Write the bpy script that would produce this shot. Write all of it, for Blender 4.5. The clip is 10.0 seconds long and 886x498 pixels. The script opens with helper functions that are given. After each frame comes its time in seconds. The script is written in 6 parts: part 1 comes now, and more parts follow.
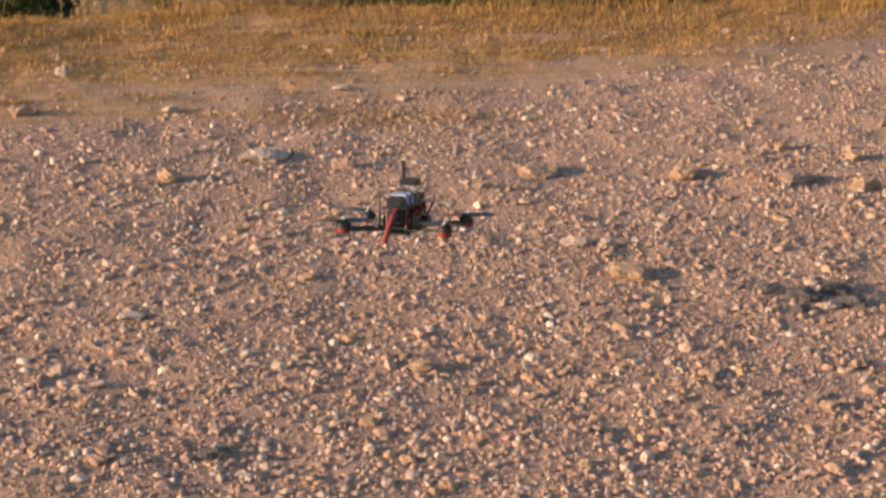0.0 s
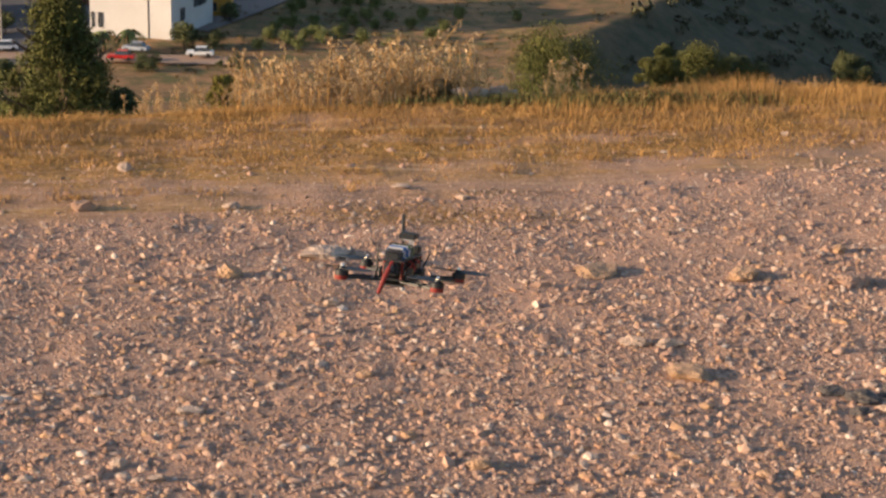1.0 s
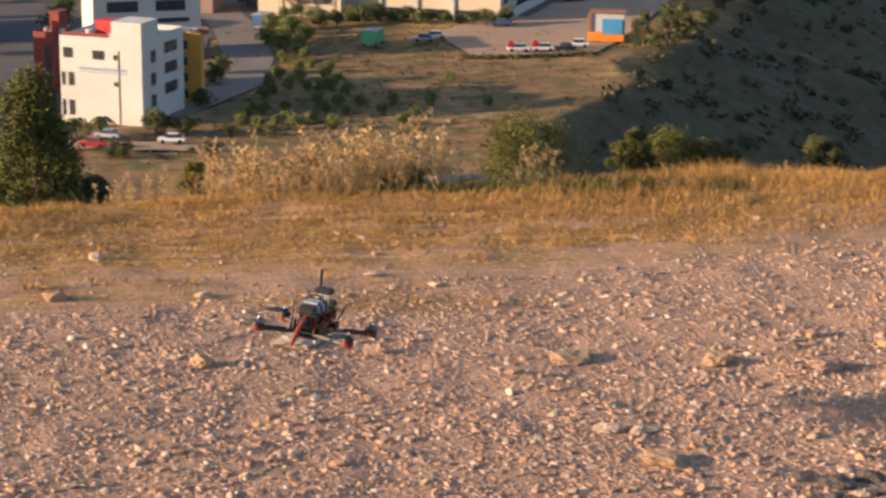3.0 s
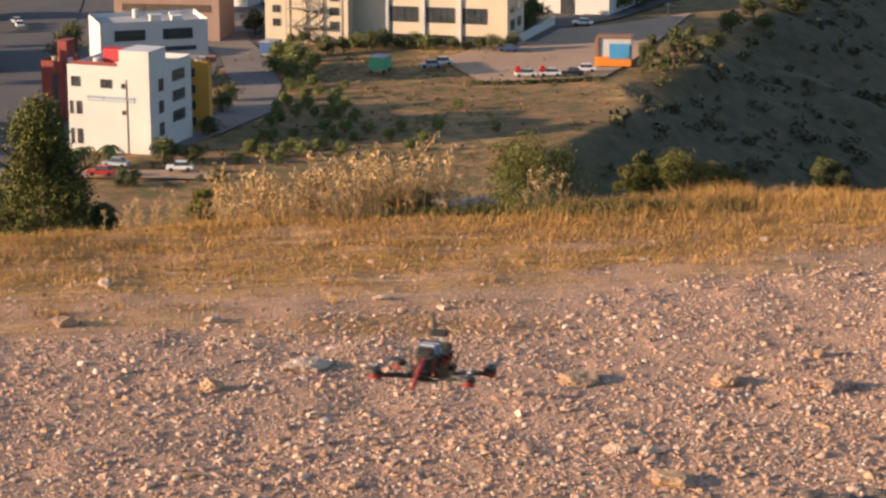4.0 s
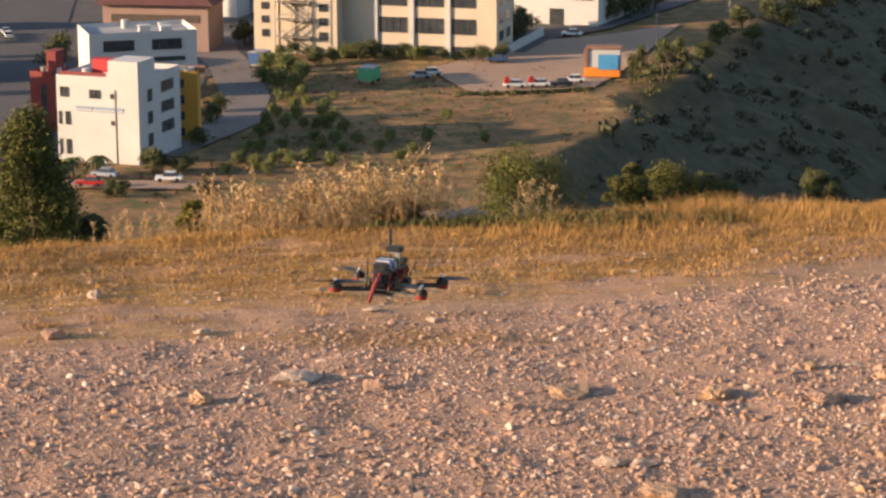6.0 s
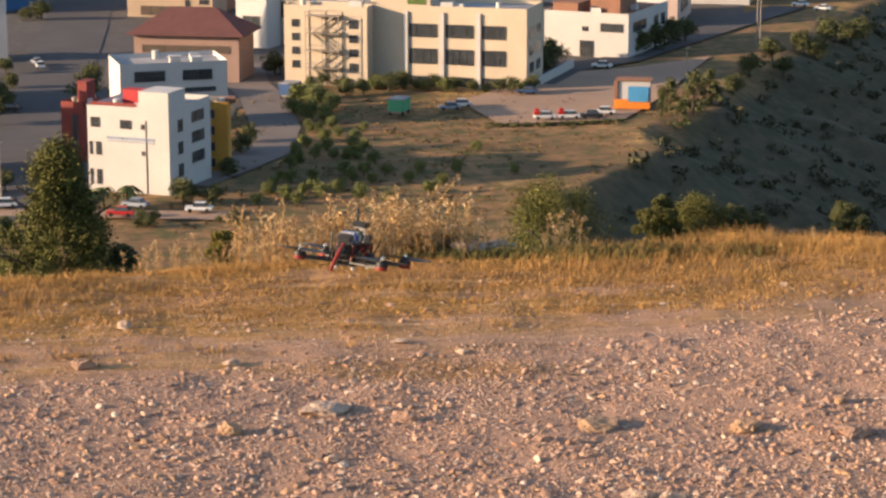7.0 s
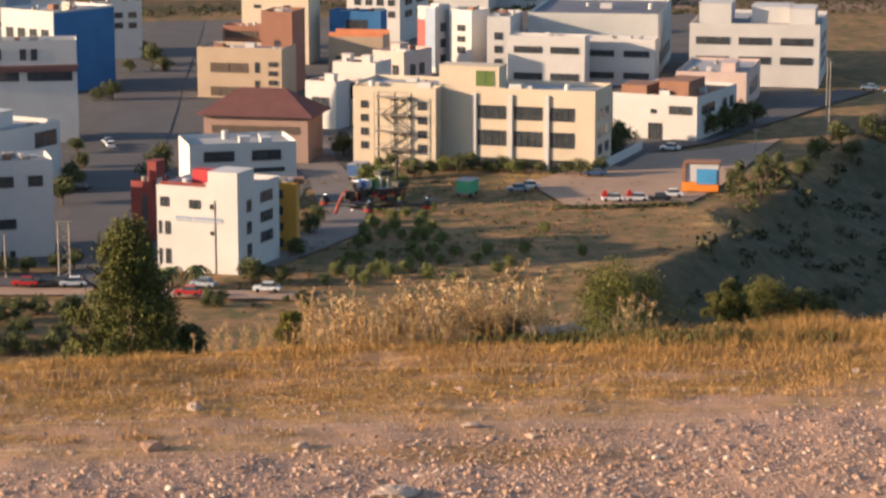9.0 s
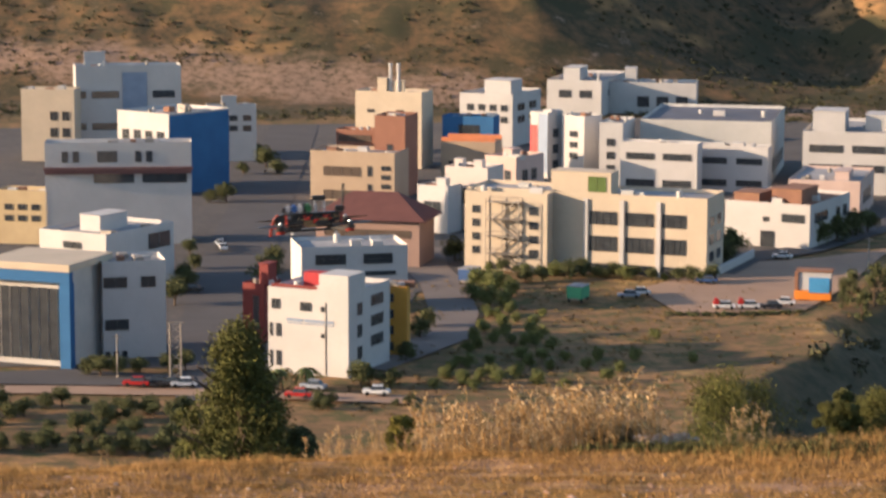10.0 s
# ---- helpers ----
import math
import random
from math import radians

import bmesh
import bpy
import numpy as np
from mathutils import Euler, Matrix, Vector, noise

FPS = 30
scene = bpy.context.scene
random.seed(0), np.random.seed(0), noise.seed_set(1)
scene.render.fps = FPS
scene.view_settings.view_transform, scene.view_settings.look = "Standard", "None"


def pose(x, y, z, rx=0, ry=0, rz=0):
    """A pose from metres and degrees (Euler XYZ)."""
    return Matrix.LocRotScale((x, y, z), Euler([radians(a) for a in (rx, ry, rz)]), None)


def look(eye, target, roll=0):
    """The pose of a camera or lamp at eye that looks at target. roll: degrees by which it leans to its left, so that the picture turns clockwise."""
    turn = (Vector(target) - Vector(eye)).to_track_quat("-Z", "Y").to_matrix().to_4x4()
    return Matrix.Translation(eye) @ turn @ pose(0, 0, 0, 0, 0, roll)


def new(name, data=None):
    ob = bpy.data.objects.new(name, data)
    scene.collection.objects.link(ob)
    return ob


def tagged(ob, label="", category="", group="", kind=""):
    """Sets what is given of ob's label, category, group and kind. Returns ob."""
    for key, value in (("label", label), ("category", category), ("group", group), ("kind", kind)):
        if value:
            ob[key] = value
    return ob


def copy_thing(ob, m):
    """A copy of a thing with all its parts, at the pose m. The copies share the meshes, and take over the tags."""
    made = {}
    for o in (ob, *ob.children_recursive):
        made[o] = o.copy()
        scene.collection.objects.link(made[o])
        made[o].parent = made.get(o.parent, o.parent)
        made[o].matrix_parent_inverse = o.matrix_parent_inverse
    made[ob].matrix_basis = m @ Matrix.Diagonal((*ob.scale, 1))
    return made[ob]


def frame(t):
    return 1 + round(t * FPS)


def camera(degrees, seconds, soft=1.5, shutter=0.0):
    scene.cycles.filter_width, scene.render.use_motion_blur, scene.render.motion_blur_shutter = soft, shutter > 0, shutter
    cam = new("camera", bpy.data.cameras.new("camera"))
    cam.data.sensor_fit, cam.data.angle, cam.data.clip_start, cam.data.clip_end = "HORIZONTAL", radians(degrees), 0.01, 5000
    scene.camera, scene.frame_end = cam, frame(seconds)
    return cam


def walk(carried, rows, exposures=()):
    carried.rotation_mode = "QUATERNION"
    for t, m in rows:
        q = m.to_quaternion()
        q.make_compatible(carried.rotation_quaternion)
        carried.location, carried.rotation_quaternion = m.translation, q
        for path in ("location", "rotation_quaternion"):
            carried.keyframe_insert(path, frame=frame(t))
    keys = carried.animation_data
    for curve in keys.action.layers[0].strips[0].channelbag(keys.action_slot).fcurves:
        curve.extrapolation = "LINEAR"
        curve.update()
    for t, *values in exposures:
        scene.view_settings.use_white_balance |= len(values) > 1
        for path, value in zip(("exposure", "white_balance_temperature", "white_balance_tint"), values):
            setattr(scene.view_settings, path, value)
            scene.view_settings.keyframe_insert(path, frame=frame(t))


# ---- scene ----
cam = camera(20.0, 10.0, soft=2.5, shutter=0.5)
walk(cam, [
    (0, pose(0.0117, 0.0093, 1.6482, 71.383, 0, -5.448) @ pose(0, 0, 0, 0, 0, 0.268)),
    (0.5, pose(0.0066, 0.0110, 1.6499, 72.671, 0, -5.253) @ pose(0, 0, 0, 0, 0, 0.227)),
    (1, pose(0.0013, -0.0049, 1.6445, 73.702, 0, -4.124) @ pose(0, 0, 0, 0, 0, 0.506)),
    (1.5, pose(0.0013, 0.0031, 1.6471, 74.417, 0, -4.066) @ pose(0, 0, 0, 0, 0, 0.152)),
    (2, pose(0.0113, 0.0059, 1.6515, 74.738, 0, -5.633) @ pose(0, 0, 0, 0, 0, -0.273)),
    (2.5, pose(0.0060, -0.0045, 1.6483, 75.454, 0, -5.515) @ pose(0, 0, 0, 0, 0, -0.116)),
    (3, pose(0.0024, 0.0021, 1.6501, 75.629, 0, -4.758) @ pose(0, 0, 0, 0, 0, 0.233)),
    (3.2, pose(-0.0023, -0.0052, 1.6476, 75.929, 0, -4.230) @ pose(0, 0, 0, 0, 0, 0.043)),
    (4.3, pose(0.0035, -0.0159, 1.6470, 76.220, 0, -4.754) @ pose(0, 0, 0, 0, 0, -0.390)),
    (4.5, pose(0.0009, -0.0141, 1.6466, 76.097, 0, -4.963) @ pose(0, 0, 0, 0, 0, -0.358)),
    (5, pose(0.0017, -0.0088, 1.6496, 76.076, 0, -5.284) @ pose(0, 0, 0, 0, 0, -0.151)),
    (6.5, pose(0.0000, 0.0016, 1.6465, 76.843, 0, -4.455) @ pose(0, 0, 0, 0, 0, -0.156)),
    (7, pose(0.0006, -0.0055, 1.6501, 77.177, 0, -4.125) @ pose(0, 0, 0, 0, 0, -0.108)),
    (7.5, pose(-0.0032, -0.0012, 1.6482, 77.447, 0, -3.715) @ pose(0, 0, 0, 0, 0, -0.099)),
    (8, pose(-0.0054, 0.0014, 1.6533, 78.302, 0, -3.412) @ pose(0, 0, 0, 0, 0, -0.004)),
    (8.5, pose(-0.0024, 0.0124, 1.6513, 78.329, 0, -2.469) @ pose(0, 0, 0, 0, 0, 0.141)),
    (9, pose(-0.0068, 0.0057, 1.6537, 79.031, 0, -2.559) @ pose(0, 0, 0, 0, 0, -0.060)),
    (9.5, pose(-0.0111, 0.0030, 1.6553, 80.189, 0, -1.105) @ pose(0, 0, 0, 0, 0, -0.007)),
    (10, pose(-0.0162, 0.0047, 1.6598, 81.417, 0, 0.000) @ pose(0, 0, 0, 0, 0, 0.205)),
], [(0.0, 1.04, 6500, 10), (1.0, 1.04, 6520, 10), (2.0, 1.06, 6600, 11), (3.0, 1.2, 6750, 12), (4.5, 1.22, 6750, 12), (8.5, 1.22, 6650, 12), (9.0, 1.2, 6580, 12), (10.0, 1.16, 6450, 12)])

# ---------------------------------------------------------------- world and sun
SUN_EL, SUN_AZ = 12.5, 262.0   # degrees above the horizon, and clockwise from +y
world = bpy.data.worlds.new("sky")
scene.world = world
world.use_nodes = True
wn = world.node_tree
sky = wn.nodes.new("ShaderNodeTexSky")
sky.sky_type, sky.sun_disc = "NISHITA", False
sky.sun_elevation, sky.sun_rotation = radians(SUN_EL), radians(SUN_AZ)
sky.ozone_density, sky.dust_density = 1.5, 0.8
wn.links.new(sky.outputs[0], wn.nodes["Background"].inputs[0])
wn.nodes["Background"].inputs[1].default_value = 0.13
sun = new("sun", bpy.data.lights.new("sun", "SUN"))
sun.data.energy, sun.data.angle, sun.data.color = 5.0, radians(0.6), (1.0, 0.73, 0.48)
a, e = radians(SUN_AZ), radians(SUN_EL)
sun.matrix_world = look((0, 0, 60), Vector((0, 0, 60)) - Vector((math.sin(a) * math.cos(e), math.cos(a) * math.cos(e), math.sin(e))))


# ---------------------------------------------------------------- materials
def mix_node(nt, fac, a, b):
    n = nt.nodes.new("ShaderNodeMix")
    n.data_type = "RGBA"
    for sock, v in ((n.inputs[0], fac), (n.inputs[6], a), (n.inputs[7], b)):
        if isinstance(v, bpy.types.NodeSocket):
            nt.links.new(v, sock)
        elif isinstance(v, (int, float)):
            sock.default_value = v
        else:
            sock.default_value = (*v, 1)
    return n.outputs[2]


def noise_node(nt, scale, detail=4.0, rough=0.6, coord="pos", stretch=None):
    if coord == "pos":
        out = nt.nodes.new("ShaderNodeNewGeometry").outputs["Position"]
    else:
        out = nt.nodes.new("ShaderNodeTexCoord").outputs["Object"]
    if stretch:
        mp = nt.nodes.new("ShaderNodeMapping")
        mp.inputs["Scale"].default_value = stretch
        nt.links.new(out, mp.inputs[0])
        out = mp.outputs[0]
    n = nt.nodes.new("ShaderNodeTexNoise")
    n.inputs["Scale"].default_value, n.inputs["Detail"].default_value, n.inputs["Roughness"].default_value = scale, detail, rough
    nt.links.new(out, n.inputs["Vector"])
    return n.outputs["Fac"]


def ramp_node(nt, fac, lo, hi):
    n = nt.nodes.new("ShaderNodeMapRange")
    n.inputs[1].default_value, n.inputs[2].default_value = lo, hi
    nt.links.new(fac, n.inputs[0])
    return n.outputs[0]


def bump_node(nt, bsdf, fac, strength, distance):
    n = nt.nodes.new("ShaderNodeBump")
    n.inputs["Strength"].default_value, n.inputs["Distance"].default_value = strength, distance
    nt.links.new(fac, n.inputs["Height"])
    nt.links.new(n.outputs[0], bsdf.inputs["Normal"])


def material(name, base, second=None, scale=1.0, rough=0.8, metal=0.0, fine=None, bump=0.0, bump_dist=0.01, island=0.0, coord="pos", spec=0.3, third=None, random=0.0):
    """A surface with a large-scale variation towards second, a fine grain towards third and a bump."""
    m = bpy.data.materials.new(name)
    m.use_nodes = True
    nt = m.node_tree
    b = nt.nodes["Principled BSDF"]
    b.inputs["Roughness"].default_value, b.inputs["Metallic"].default_value = rough, metal
    b.inputs["Specular IOR Level"].default_value = spec
    second = second or tuple(c * 0.78 for c in base)
    col = mix_node(nt, ramp_node(nt, noise_node(nt, scale, coord=coord), 0.35, 0.68), base, second)
    fine = fine or scale * 9
    grain = noise_node(nt, fine, 3.0, 0.7, coord)
    col = mix_node(nt, ramp_node(nt, grain, 0.5, 0.8), col, third or tuple(c * (0.9 if scale < 0.5 else 0.7) for c in base))
    if island or random:
        src = nt.nodes.new("ShaderNodeNewGeometry").outputs["Random Per Island"] if island else nt.nodes.new("ShaderNodeObjectInfo").outputs["Random"]
        hsv = nt.nodes.new("ShaderNodeHueSaturation")
        amount = island or random
        mr = nt.nodes.new("ShaderNodeMapRange")
        mr.inputs[3].default_value, mr.inputs[4].default_value = 1 - amount, 1 + amount
        nt.links.new(src, mr.inputs[0])
        nt.links.new(mr.outputs[0], hsv.inputs["Value"])
        nt.links.new(col, hsv.inputs["Color"])
        col = hsv.outputs[0]
    nt.links.new(col, b.inputs["Base Color"])
    if bump:
        bump_node(nt, b, grain, bump, bump_dist)
    return m


CREAM = material("cream_plaster", (0.49, 0.405, 0.31), (0.43, 0.36, 0.275), 0.15, 0.9)
WHITE = material("white_plaster", (0.46, 0.442, 0.43), (0.40, 0.385, 0.375), 0.12, 0.9)
GREYWHITE = material("pale_sheet_cladding", (0.46, 0.45, 0.43), (0.38, 0.375, 0.36), 0.1, 0.7)
PINK = material("pink_plaster", (0.48, 0.36, 0.32), (0.42, 0.32, 0.28), 0.15, 0.9)
PINKWHITE = material("pinkish_white_plaster", (0.52, 0.46, 0.43), (0.46, 0.41, 0.38), 0.15, 0.9)
TAN = material("tan_plaster", (0.38, 0.29, 0.21), (0.33, 0.25, 0.18), 0.15, 0.9)
TERRA = material("terracotta_plaster", (0.27, 0.13, 0.09), (0.23, 0.11, 0.075), 0.15, 0.9)
BLUE = material("blue_sheet_cladding", (0.042, 0.135, 0.29), (0.035, 0.11, 0.24), 0.2, 0.85, spec=0.1)
RED = material("red_plaster", (0.2, 0.045, 0.04), (0.17, 0.038, 0.034), 0.2, 0.85)
OCHRE = material("ochre_plaster", (0.5, 0.26, 0.05), (0.44, 0.22, 0.04), 0.2, 0.85)
OCHRELIGHT = material("yellowish_plaster", (0.48, 0.37, 0.22), (0.42, 0.32, 0.19), 0.2, 0.9)
ROOFGREY = material("roof_screed", (0.32, 0.31, 0.31), (0.25, 0.24, 0.24), 0.1, 0.9)
ROOFDARK = material("dark_roof_sheet", (0.13, 0.13, 0.15), (0.1, 0.1, 0.115), 0.08, 0.6)
ROOFBLUE = material("blue_roof_sheet", (0.07, 0.14, 0.28), (0.05, 0.11, 0.22), 0.1, 0.6)
ROOFRUST = material("rust_roof", (0.25, 0.13, 0.085), (0.19, 0.1, 0.07), 0.3, 0.9)
ROOFRED = material("red_roof_membrane", (0.36, 0.035, 0.04), (0.3, 0.03, 0.035), 0.3, 0.8)
HIP = material("dark_red_tiles", (0.12, 0.05, 0.045), (0.095, 0.04, 0.037), 0.4, 0.85)
BROWNPINK = material("brownish_pink_plaster", (0.3, 0.2, 0.165), (0.26, 0.175, 0.145), 0.15, 0.9)
GLASSB = material("pale_frame_plaster", (0.45, 0.43, 0.4), (0.38, 0.36, 0.34), 0.3, 0.8)
WINDOW = material("dark_window_glass", (0.055, 0.06, 0.066), (0.03, 0.035, 0.042), 0.6, 0.12, spec=0.5)
FRAME = material("pale_grey_window_frame", (0.46, 0.45, 0.44), None, 0.6, 0.6)
# shade inside the loggias as a dark colour; no recess is modelled
SHADE = material("loggia_shade", (0.1, 0.075, 0.06), None, 0.6, 0.9)
REDPANEL = material("red_panel", (0.45, 0.05, 0.05), None, 0.4, 0.5)
BLUEPANEL = material("grey_blue_panel", (0.22, 0.28, 0.38), None, 0.3, 0.5)
GREENPANE = material("green_tinted_panel", (0.10, 0.15, 0.045), None, 0.4, 0.4)
STEEL = material("painted_steel", (0.3, 0.27, 0.24), None, 0.5, 0.6, 0.4)
ORANGE = material("orange_steel", (0.62, 0.22, 0.1), None, 0.5, 0.6)
ASPHALT = material("asphalt", (0.084, 0.078, 0.08), (0.064, 0.06, 0.062), 0.08, 0.95, fine=1.5)
DIRT = material("packed_dirt", (0.33, 0.22, 0.155), (0.26, 0.17, 0.12), 0.06, 0.95, fine=0.8)
LEAF_FAR = material("far_foliage", (0.145, 0.155, 0.05), (0.105, 0.118, 0.038), 0.6, 0.9, island=0.45)
LEAF_DARK = material("dark_foliage", (0.095, 0.10, 0.038), (0.065, 0.072, 0.028), 0.6, 0.9, island=0.45)
LEAF_NEAR = material("near_foliage", (0.09, 0.09, 0.018), (0.058, 0.06, 0.014), 3.0, 0.85, island=0.28)
BARK = material("bark", (0.12, 0.085, 0.055), (0.08, 0.055, 0.04), 8.0, 0.95, bump=0.4)


# ---------------------------------------------------------------- building blocks of meshes
def part(name, bm, mat, parent=None, label=""):
    me = bpy.data.meshes.new(name)
    bm.to_mesh(me)
    bm.free()
    for m in (mat if isinstance(mat, (list, tuple)) else (mat,)):
        me.materials.append(m)
    ob = new(name, me)
    ob.parent = parent
    if label:
        tagged(ob, label)
    return ob


def again(name, ob, parent, m):
    """Another object on the mesh of ob, at m under parent."""
    o = new(name, ob.data)
    o.parent = parent
    o.matrix_local = m
    return o


def box(bm, x0, x1, y0, y1, z0, z1, bevel=0.0):
    vs = bmesh.ops.create_cube(bm, size=1)["verts"]
    for v in vs:
        v.co = Vector((x0 + (v.co.x + 0.5) * (x1 - x0), y0 + (v.co.y + 0.5) * (y1 - y0), z0 + (v.co.z + 0.5) * (z1 - z0)))
    if bevel:
        bmesh.ops.bevel(bm, geom=list({ed for v in vs for ed in v.link_edges}), offset=bevel, segments=2, affect="EDGES")
    return vs


def rod(bm, p, q, r0, r1=None, n=8):
    p, q = Vector(p), Vector(q)
    vs = bmesh.ops.create_cone(bm, cap_ends=True, segments=n, radius1=r0, radius2=r0 if r1 is None else r1, depth=(q - p).length)["verts"]
    m = Matrix.Translation((p + q) / 2) @ (q - p).to_track_quat("Z", "Y").to_matrix().to_4x4()
    bmesh.ops.transform(bm, matrix=m, verts=vs)
    return vs


def mesh_object(name, verts, faces, mat, parent=None, smooth=False):
    me = bpy.data.meshes.new(name)
    me.from_pydata(verts, [], faces)
    me.update()
    for m in (mat if isinstance(mat, (list, tuple)) else (mat,)):
        me.materials.append(m)
    if smooth:
        me.polygons.foreach_set("use_smooth", [True] * len(me.polygons))
    ob = new(name, me)
    ob.parent = parent
    return ob


# ---------------------------------------------------------------- the lie of the land
def hash2(ix, iy, seed):
    h = (ix * 374761393 + iy * 668265263 + seed * 974711) & 0x7FFFFFFF
    h = ((h ^ (h >> 13)) * 1274126177) & 0x7FFFFFFF
    return ((h ^ (h >> 16)) & 0xFFFF) / 65535.0


def vnoise(x, y, seed=0):
    x, y = np.asarray(x, float), np.asarray(y, float)
    ix, iy = np.floor(x).astype(np.int64), np.floor(y).astype(np.int64)
    fx, fy = x - ix, y - iy
    fx, fy = fx * fx * (3 - 2 * fx), fy * fy * (3 - 2 * fy)
    a, b = hash2(ix, iy, seed), hash2(ix + 1, iy, seed)
    c, d = hash2(ix, iy + 1, seed), hash2(ix + 1, iy + 1, seed)
    return (a * (1 - fx) + b * fx) * (1 - fy) + (c * (1 - fx) + d * fx) * fy


def fbm(x, y, seed=0, octaves=4):
    s, amp, tot = 0, 0.5, 0
    for k in range(octaves):
        s = s + amp * vnoise(np.asarray(x) * 2 ** k, np.asarray(y) * 2 ** k, seed + k)
        tot, amp = tot + amp, amp / 2
    return s / tot


def smooth(lo, hi, v):
    t = np.clip((np.asarray(v, float) - lo) / (hi - lo), 0, 1)
    return t * t * (3 - 2 * t)


TOWN = -78.0


def edge_of_plateau(x):
    return 6.9 + 0.12 * np.asarray(x) + 0.16 * vnoise(np.asarray(x) * 0.8, 0.5, 5)


def land(x, y):
    """Height of the ground: a gravel plateau, a slope, the town's plain, a ravine beside it and the hills behind."""
    x, y = np.asarray(x, float), np.asarray(y, float)
    near = 0.03 * (fbm(x * 1.3, y * 1.3, 3) - 0.5) + 0.017 * (fbm(x * 8, y * 8, 11, 3) - 0.5)
    bearing = np.degrees(np.arctan2(x, y))
    near = near * smooth(-14, -11.5, bearing) * smooth(19, 16.5, bearing) * smooth(2.9, 3.5, np.hypot(x, y))
    fall = np.maximum(y - edge_of_plateau(x), 0)
    slope = -np.minimum(0.265 * fall, 400) - 0.3 * smooth(0, 3, fall)
    slope = slope + smooth(5, 40, fall) * 3.0 * (fbm(x * 0.05, y * 0.05, 21) - 0.6)
    plain = TOWN + 0.5 * (fbm(x * 0.02, y * 0.02, 31) - 0.5)
    right = (x - 57.0) * 0.915 - (y - 405.0) * 0.403 + 16 * (fbm(x * 0.05, y * 0.05, 45) - 0.5)
    ravine = -0.48 * np.maximum(right, 0) + smooth(-20, 6, right) * 1.0 + smooth(0, 20, right) * 5 * (fbm(x * 0.04, y * 0.04, 41) - 0.5)
    ravine = ravine * (1 - smooth(560, 700, y)) * smooth(-20, 60, x)
    hill = np.maximum(y - 850 - 40 * fbm(x * 0.006, 0.3, 51), 0)
    spur = 14 * np.exp(-((np.minimum(x, 34) - 34) / 60) ** 2) - 0.46 * np.clip(x - 34, 0, 105) + 0.5 * np.clip(x - 150, 0, 200)
    gully = 26 * (fbm(x * 0.012, y * 0.012, 61) - 0.45) + 13 * (fbm(x * 0.035 + y * 0.01, y * 0.018, 66) - 0.5)
    hill = 0.34 * hill + smooth(0, 110, hill) * gully + smooth(0, 90, hill) * spur
    hill = np.minimum(hill, 420)
    low = np.maximum(plain + ravine + hill, -200)
    z = np.where(fall > 0, np.maximum(slope, low), near)
    return np.where(fall > 0, z + near * smooth(3, 0, fall), z)


def make_ground(mat):
    radii = np.concatenate([[0.4, 1, 2, 2.7], np.arange(3.2, 8.4, 0.022), np.geomspace(8.5, 330, 90), np.geomspace(336, 1100, 170), np.geomspace(1130, 4600, 26)])
    az = np.concatenate([np.radians(np.linspace(-13, 18, 210)), np.radians(np.linspace(18, 347, 56)[1:-1])])
    n = len(az)
    R, A = np.meshgrid(radii, az, indexing="ij")
    X, Y = R * np.sin(A), R * np.cos(A)
    Zs = land(X, Y)
    verts = np.stack([X.ravel(), Y.ravel(), Zs.ravel()], 1)
    faces = []
    for i in range(len(radii) - 1):
        o = i * n
        faces += [(o + j, o + n + j, o + n + (j + 1) % n, o + (j + 1) % n) for j in range(n)]
    verts = np.vstack([verts, [[0, 0, float(land(0, 0))]]])
    c = len(verts) - 1
    faces += [(c, j, (j + 1) % n) for j in range(n)]
    return mesh_object("ground", verts.tolist(), faces, mat, smooth=True)


